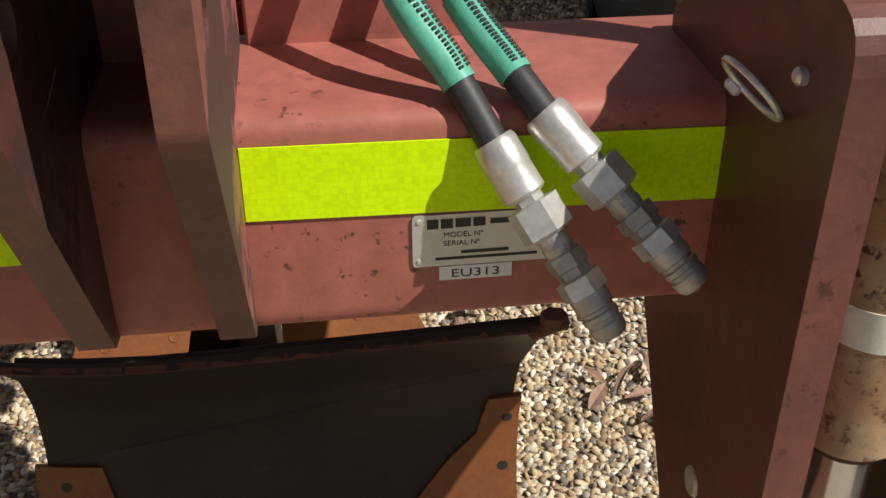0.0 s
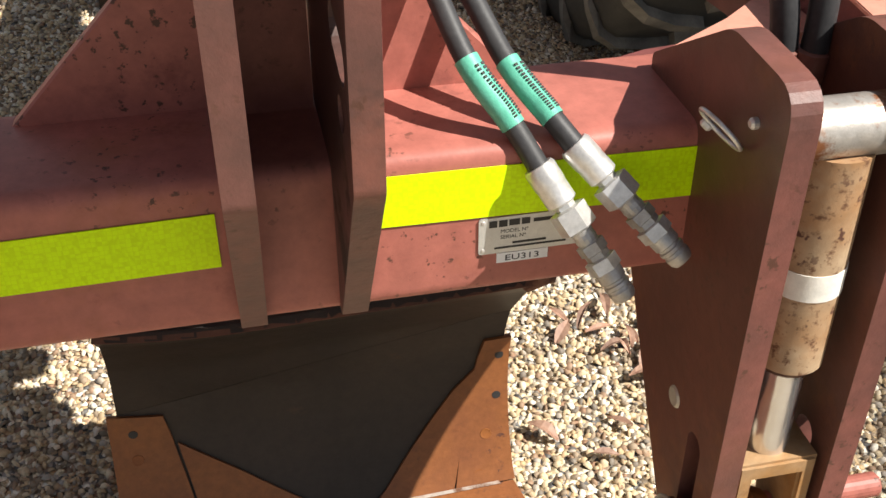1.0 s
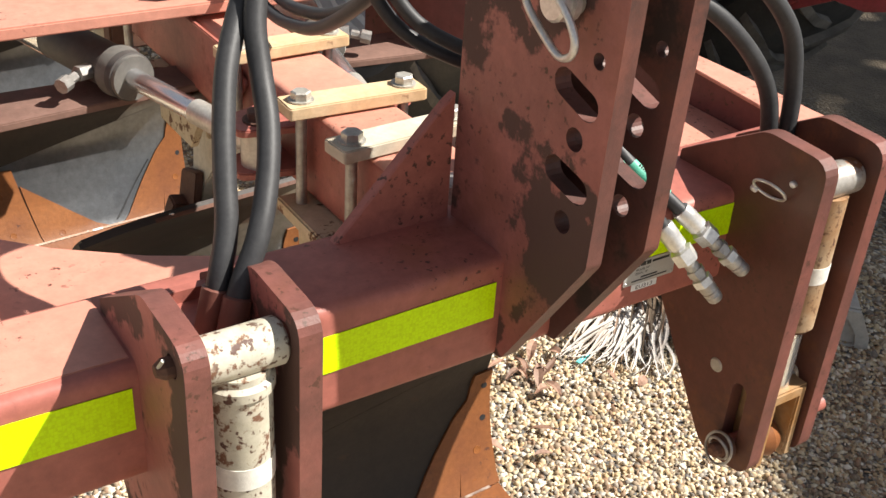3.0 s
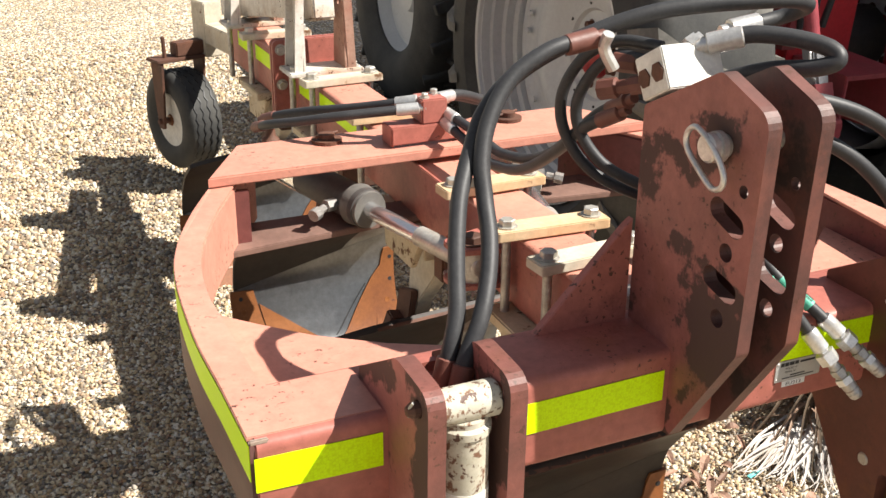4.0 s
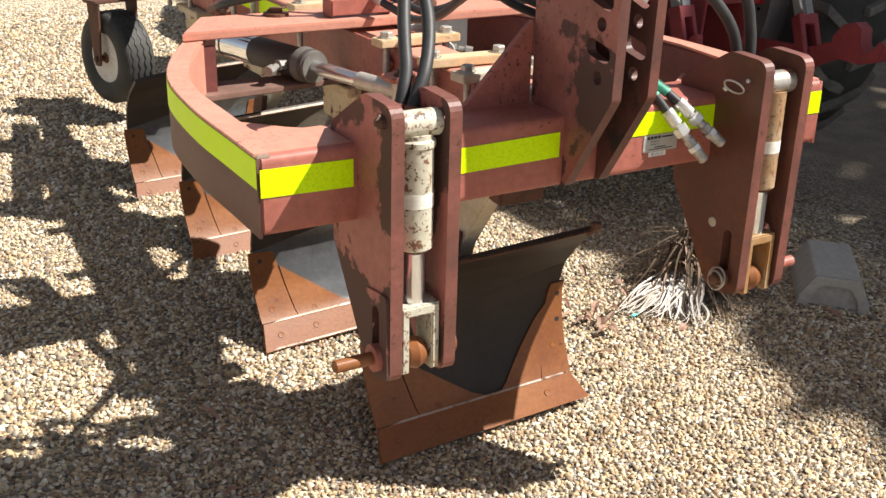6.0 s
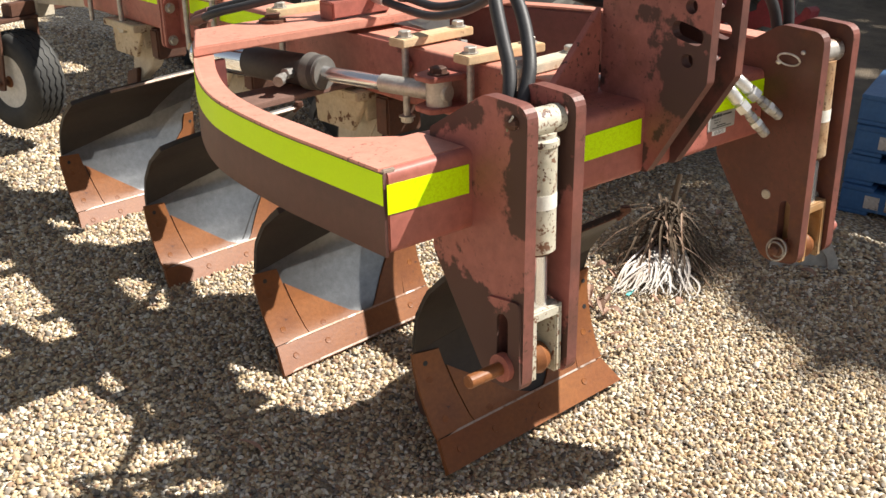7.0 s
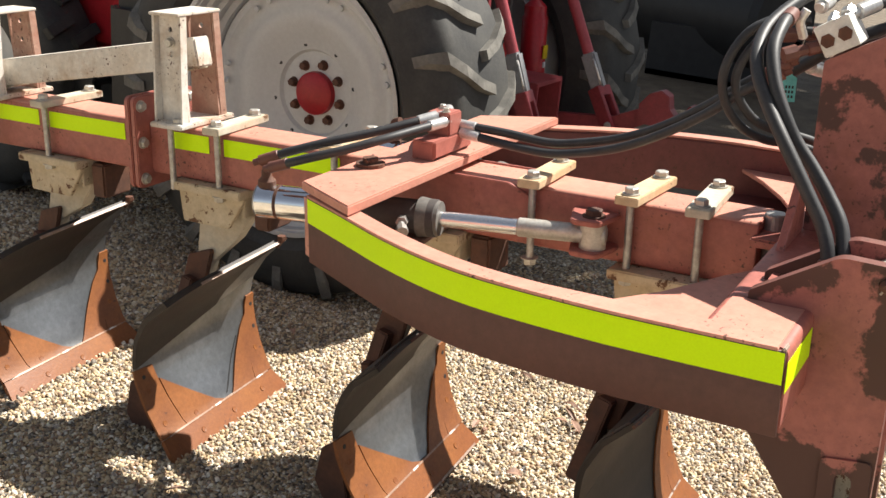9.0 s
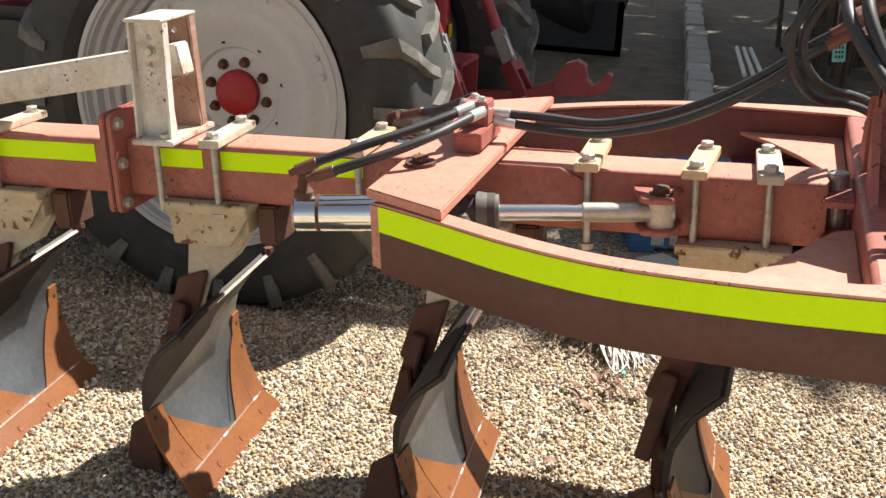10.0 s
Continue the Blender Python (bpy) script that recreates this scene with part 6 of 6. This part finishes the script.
def small_things():
    b = thing("concrete_block", Matrix.Translation((1.238, 0.613, dip(1.3, 0.6))) @ pose(0, 0, 0, 0, 0, 48), "grey concrete block with sloping sides and a recessed end", "block")
    prof = [(0, 0), (-0.24, 0), (-0.232, 0.04), (-0.192, 0.112), (-0.048, 0.112), (-0.008, 0.04)]
    part("body", prism(rounded(prof, 0.010), 0.0125, 0.34, "x", bevel=0.010), CONCRETE, b)
    dent = [(-0.035, 0.004), (-0.205, 0.004), (-0.195, 0.04), (-0.165, 0.084), (-0.075, 0.084), (-0.045, 0.04)]
    part("end_rim", prism(rounded(prof, 0.010), 0.0, 0.012, "x", [rounded(dent, 0.012)], bevel=0.003), CONCRETE, b, "raised rim round the recessed end")
    for k in range(4):
        p = thing("pallet", Matrix.Translation((2.25 + 0.012 * k, 0.94 + 0.008 * (k % 2), dip(2.3, 0.9) + 0.002 + 0.1265 * k)) @ pose(0, 0, 0, 0, 0, -72 + 2 * (k % 2)), "blue painted half-size timber pallet in a stack", "pallet", "stacked pallets")
        for i in range(6):
            part("board", box(i * 0.175, i * 0.175 + 0.13, 0, 0.5, 0.105, 0.123, 0.003), BLUE, p)
        for y in (0.0, 0.2, 0.4):
            part("bearer", box(0, 1.005, y, y + 0.1, 0.019, 0.104, 0.003), BLUE, p)
        for x in (0.0, 0.44, 0.885):
            part("board", box(x, x + 0.12, 0, 0.5, 0.0, 0.018, 0.003), BLUE, p)
        if k in (0, 2):
            part("stencil", joined(*[box(0.10 + 0.085 * i, 0.16 + 0.085 * i, -0.003, -0.0005, 0.035, 0.09) for i in range(4)]), STAND_PAINT, p, "worn white stencilled bars")
    # dead cordyline with a mop of dry leaves
    g = Vector((0.985, 0.855, dip(0.985, 0.855)))
    t = thing("dry_plant", Matrix.Translation(g), "dead brown stem with drooping dry leaves, tips bleached and coloured pale for sun", "dry plant", kind="stuff")
    part("stem", tube([(0, 0, -0.01), (0.012, 0.0, 0.10), (0.02, 0.02, 0.20), (0.05, 0.03, 0.30)], lambda q: 0.018 * (1 - 0.5 * q), 8, 4), STEM, t)
    def strip(bm, line, wide):
        """A dry leaf: a narrow folded blade along a curve."""
        pts = [Vector(p) for p in curve_points(line, 4)]
        rows = []
        for i, p in enumerate(pts):
            d = pts[min(i + 1, len(pts) - 1)] - pts[max(i - 1, 0)]
            side = d.cross(Vector((0, 0, 1))).normalized()
            w = wide * min(1.0, 1.25 * (1 - i / (len(pts) - 1)) + 0.12)
            rows.append([bm.verts.new(p + side * w * q + Vector((0, 0, 0.3 * w * abs(q)))) for q in (-1, 0, 1)])
        for r0, r1 in zip(rows, rows[1:]):
            for i in (0, 1):
                bm.faces.new((r0[i], r1[i], r1[i + 1], r0[i + 1]))

    # leaf colours carry light too: pale tips for sun, brown mop for shade
    for name, mat, count in (("bleached_leaf", STRAW, 130), ("tan_leaf", TAN_LEAF, 60), ("brown_leaf", STEM, 170)):
        bm = bmesh.new()
        for k in range(count):
            h = random.uniform(0.05, 0.24)
            root = Vector((random.gauss(-0.03, 0.03), random.gauss(0, 0.03), h))
            if mat is STRAW:
                d, e = random.uniform(0, 1), random.uniform(0.55, 1.0)
                tip = Vector((-0.41 + 0.22 * d, -0.09 - 0.18 * d, 0)) * e + Vector((random.gauss(0, 0.012), random.gauss(0, 0.012), 0))
                along = random.uniform(0.15, 0.55)
                root = Vector((tip.x * along + random.gauss(0, 0.02), tip.y * along + random.gauss(0, 0.02), 0.085 * (1 - along) + random.uniform(0, 0.03)))
            else:
                a = random.uniform(1.9, 6.9)
                tip = Vector((math.cos(a), math.sin(a), 0)) * random.uniform(0.08, 0.32)
            tip.z = dip(g.x + tip.x, g.y + tip.y) - g.z + random.uniform(0.014, 0.035)
            out = Vector((tip.x - root.x, tip.y - root.y, 0))
            sway = Vector((random.gauss(0, 0.022), random.gauss(0, 0.022), 0))
            mid = root + out * 0.45 + sway + Vector((0, 0, (tip.z - root.z) * random.uniform(0.15, 0.45)))
            strip(bm, [root, mid, root + out * 0.8 + sway * 0.6 + Vector((0, 0, (tip.z - root.z) * 0.85)), tip], random.uniform(0.0030, 0.0048))
        part(name, bm, mat, t)
    for k in range(46):
        a, d = random.uniform(0, 2 * math.pi), abs(random.gauss(0, 0.22))
        cpos = at_ground((0.50 + d * math.cos(a) * 1.2, 0.80 + d * math.sin(a), 0))
        if k > 26:
            cpos = at_ground((random.uniform(-0.9, 1.6), random.uniform(-0.3, 2.2), 0))
        lf = bmesh.new()
        L, W = random.uniform(0.03, 0.075), random.uniform(0.006, 0.013)
        bend = random.uniform(0.004, 0.02)
        rows_ = []
        for i in range(6):
            s = i / 5
            w_ = W * math.sin(math.pi * (0.08 + 0.88 * s))
            z = bend * math.sin(math.pi * s)
            rows_.append((lf.verts.new((L * (s - 0.5), -w_, z + 0.004)), lf.verts.new((L * (s - 0.5), 0, z)), lf.verts.new((L * (s - 0.5), w_, z + 0.004))))
        for r0, r1 in zip(rows_, rows_[1:]):
            for i in range(2):
                lf.faces.new((r0[i], r1[i], r1[i + 1], r0[i + 1]))
        ob = part("dry_leaf", lf, LEAF)
        ob.matrix_world = Matrix.Translation(cpos + Vector((0, 0, 0.018))) @ pose(0, 0, 0, random.uniform(-25, 25), random.uniform(-25, 25), random.uniform(0, 360))
        md = ob.modifiers.new("thickness", "SOLIDIFY")
        md.thickness = 0.0008
        tagged(ob, "dry brown leaf lying on the gravel", "leaf", "dry leaves")
    g = at_ground((0.66, 0.75, 0))
    c = part("plastic_scrap", box(-0.03, 0.03, -0.006, 0.006, 0.012, 0.015, 0.001), CYAN)
    c.matrix_world = Matrix.Translation(g) @ pose(0, 0, 0, 0, 5, 20)
    tagged(c, "pale blue plastic scrap on the gravel", "scrap")


small_things()


# ---- bay beyond: unseen shade tree, edging and planting ----
def bay():
    # unseen tall tree, added so its crown shades the far half of the yard
    tree = thing("tree", Matrix.Translation((15.0, -7.5, dip(15, -7.5))), "unseen tall tree whose leafy crown is placed to shade the yard", "tree")
    part("trunk", tube([(0, 0, -0.1), (0.1, 0.1, 2.0), (-0.1, 0.3, 4.5), (-0.3, 0.5, 7.0)], lambda q: 0.38 * (1 - 0.55 * q), 12, 5), STEM, tree, smooth=60)
    for k in range(14):
        a = 2 * math.pi * k / 14 + random.uniform(-0.2, 0.2)
        L = random.uniform(4.5, 7.5)
        z0 = random.uniform(4.5, 6.8)
        part("limb", tube([(-0.15, 0.3, z0), (-0.2 + 0.45 * L * math.cos(a), 0.3 + 0.45 * L * math.sin(a), z0 + 1.6), (-0.2 + L * math.cos(a), 0.3 + L * math.sin(a), z0 + random.uniform(2.0, 3.0))],
                          lambda q: 0.16 * (1 - 0.8 * q), 8, 5), STEM, tree, smooth=60)
    rng = np.random.default_rng(11)
    n = 17000
    zc = rng.uniform(8.0, 10.0, n)
    x = rng.uniform(0.0, 13.5, n) + 0.93 + SUN.x / SUN.z * zc + rng.normal(0, 0.06, n)
    y = rng.uniform(-5.7, 7.8, n) + SUN.y / SUN.z * zc
    keep = (np.sin(x * 2.1 + 0.7 * np.sin(y * 1.7)) + np.sin(y * 2.4 + 1.3 * np.sin(x * 1.1)) > -1.68)
    x, y, zc = x[keep], y[keep], zc[keep]
    n = len(x)
    ang, size = rng.uniform(0, 6.283, n), rng.uniform(0.16, 0.34, n)
    dirs = np.stack([np.cos(ang), np.sin(ang), rng.uniform(-0.6, 0.3, n)], 1) * size[:, None]
    side = np.stack([-np.sin(ang), np.cos(ang), rng.uniform(-0.5, 0.5, n)], 1) * (size * 0.42)[:, None]
    base = np.stack([x, y, zc], 1) - np.array([15.0, -7.5, dip(15, -7.5)])
    vs = np.stack([base - dirs, base + side, base + dirs, base - side], 1).reshape(-1, 3)
    me = bpy.data.meshes.new("crown")
    me.from_pydata(vs.tolist(), [], [(4 * q, 4 * q + 1, 4 * q + 2, 4 * q + 3) for q in range(n)])
    me.materials.append(LEAFGREEN)
    crown = new("crown", me)
    crown.parent = tree
    edge = thing("sleeper_edging", Matrix.Translation((5.2, 0.86, -0.13)) @ pose(0, 0, 0, 0, 0, 5.5), "row of grey concrete edging blocks along the bed", "edging", kind="structure")
    for i in range(17):
        j = random.uniform(-0.012, 0.012)
        part("edging_block", box(i * 0.40, i * 0.40 + 0.39, -0.10 + j, 0.09 + j, 0, 0.16 + random.uniform(-0.01, 0.01), 0.01), CONCRETE, edge)
    for i in range(3):
        pipe = part("pipe", rod((6.4, 0.62 - 0.07 * i, 0.03), (7.7, 0.75 - 0.06 * i, 0.05), 0.018, 10), WHITE)
        tagged(pipe, "thin white plastic pipe lying by the edging", "pipe", "white pipes")
    for i in range(26):
        x, y = random.uniform(5.0, 11.5), random.uniform(-2.6, 0.45)
        st = thing("bamboo", Matrix.Translation((x, y, -0.13)), "brown bamboo stem with dark leaves", "plant", "bamboo clump")
        for c in range(4):
            dx, dy = random.uniform(-0.18, 0.18), random.uniform(-0.18, 0.18)
            h = random.uniform(1.6, 2.8)
            part("stem", tube([(dx, dy, 0), (dx * 1.4, dy * 1.4, h * 0.5), (dx * 2.6, dy * 2.6, h)], lambda q: 0.028 * (1 - 0.6 * q), 7, 4), STEM, st)
        lv = bmesh.new()
        for c in range(46):
            o = Vector((random.gauss(0, 0.25), random.gauss(0, 0.25), random.uniform(0.1, 2.4)))
            a, L = random.uniform(0, 6.28), random.uniform(0.12, 0.3)
            d = Vector((math.cos(a), math.sin(a), random.uniform(-0.8, 0.2))).normalized()
            w = d.cross(Vector((0, 0, 1))).normalized() * L * 0.09
            v = [lv.verts.new(o), lv.verts.new(o + d * L * 0.4 + w), lv.verts.new(o + d * L), lv.verts.new(o + d * L * 0.4 - w)]
            lv.faces.new(v)
        part("foliage", lv, LEAFGREEN if i % 2 else STEM, st)
    drum = thing("tank", Matrix.Translation((8.6, 3.0, -0.13)), "black plastic tank lying behind the tractor", "tank")
    part("shell", rod((-0.7, -1.0, 0.62), (0.4, 1.6, 0.62), 0.5, 36, 0.06), BLACK, drum, smooth=40)
    part("cradle", joined(box(-0.9, -0.84, -1.2, 0.2, 0, 0.5, 0.005), box(-0.9, -0.84, -1.2, 0.2, 0.0, 0.06, 0.005), box(-0.9, -0.84, -1.2, -1.14, 0.0, 0.5, 0.005)), BLACK, drum)


bay()


# ---- loose stones on the yard ----
def stones():
    rng = np.random.default_rng(5)
    sets = []
    for x0, x1, y0, y1, step in ((-1.2, 1.3, -0.25, 2.25, 0.0126), (-2.9, 2.1, -1.1, 5.4, 0.0168)):
        gx, gy = np.meshgrid(np.arange(x0, x1, step), np.arange(y0, y1, step * 0.9))
        p = np.stack([gx.ravel(), gy.ravel()], 1) + rng.uniform(-0.55, 0.55, (gx.size, 2)) * step
        if sets:
            edge = np.minimum(np.minimum(p[:, 0] - x0, x1 - p[:, 0]), np.minimum(p[:, 1] - y0, y1 - p[:, 1]))
            p = p[edge > rng.uniform(0, 1.1, len(p)) ** 1.6]
            p = p[~((p[:, 0] > -1.2) & (p[:, 0] < 1.3) & (p[:, 1] > -0.25) & (p[:, 1] < 2.25))]
        sets.append((p, step))
    place = np.concatenate([p for p, _ in sets])
    size = np.concatenate([np.full(len(p), s) for p, s in sets]) * rng.uniform(0.36, 0.80, len(place))
    n, m = len(place), 5
    ang = rng.uniform(0, 2 * np.pi, n)
    stretch = rng.uniform(0.42, 0.9, n)
    high = size * rng.uniform(0.55, 1.15, n)
    soft = lambda t: np.clip(t, 0, 1) ** 2 * (3 - 2 * np.clip(t, 0, 1))
    fall = np.maximum(soft((place[:, 0] - 0.45) / 0.9) * soft((place[:, 1] - 0.9) / 0.9), soft((place[:, 0] - 1.6) / 0.6))
    base = -0.13 * fall + rng.uniform(-0.002, 0.003, n)
    verts = np.zeros((n, 2 * m + 1, 3), np.float32)
    tilt = rng.uniform(-0.55, 0.55, (n, 2))
    for ring, (r, h) in enumerate(((0.68, 0.86), (1.0, 0.2))):
        for k in range(m):
            a = 2 * np.pi * (k + 0.5 * ring) / m + rng.uniform(-0.3, 0.3, n)
            rr = size * r * rng.uniform(0.8, 1.15, n)
            u, v = rr * np.cos(a), rr * np.sin(a) * stretch
            verts[:, ring * m + k, 0] = u * np.cos(ang) - v * np.sin(ang)
            verts[:, ring * m + k, 1] = u * np.sin(ang) + v * np.cos(ang)
            verts[:, ring * m + k, 2] = high * h
    verts[:, 2 * m, 2] = high
    verts[:, :, 2] += verts[:, :, 0] * tilt[:, :1] + verts[:, :, 1] * tilt[:, 1:]
    verts[:, :, 0] += place[:, :1]
    verts[:, :, 1] += place[:, 1:]
    verts[:, :, 2] += base[:, None]
    tri = []
    for k in range(m):
        j = (k + 1) % m
        tri += [(2 * m, k, j), (k, m + k, j), (m + k, m + j, j)]
    faces = (np.array(tri, np.int32)[None] + (np.arange(n, dtype=np.int32) * (2 * m + 1))[:, None, None]).reshape(-1)
    me = bpy.data.meshes.new("gravel")
    me.vertices.add(n * (2 * m + 1))
    me.vertices.foreach_set("co", verts.ravel())
    me.loops.add(len(faces))
    me.loops.foreach_set("vertex_index", faces)
    me.polygons.add(len(faces) // 3)
    me.polygons.foreach_set("loop_start", np.arange(0, len(faces), 3, dtype=np.int32))
    me.polygons.foreach_set("use_smooth", np.ones(len(faces) // 3, bool))
    me.update(calc_edges=True)
    me.materials.append(GRAVEL)
    tagged(new("gravel", me), "loose tan, brown and grey river stones", "gravel", kind="stuff")


stones()
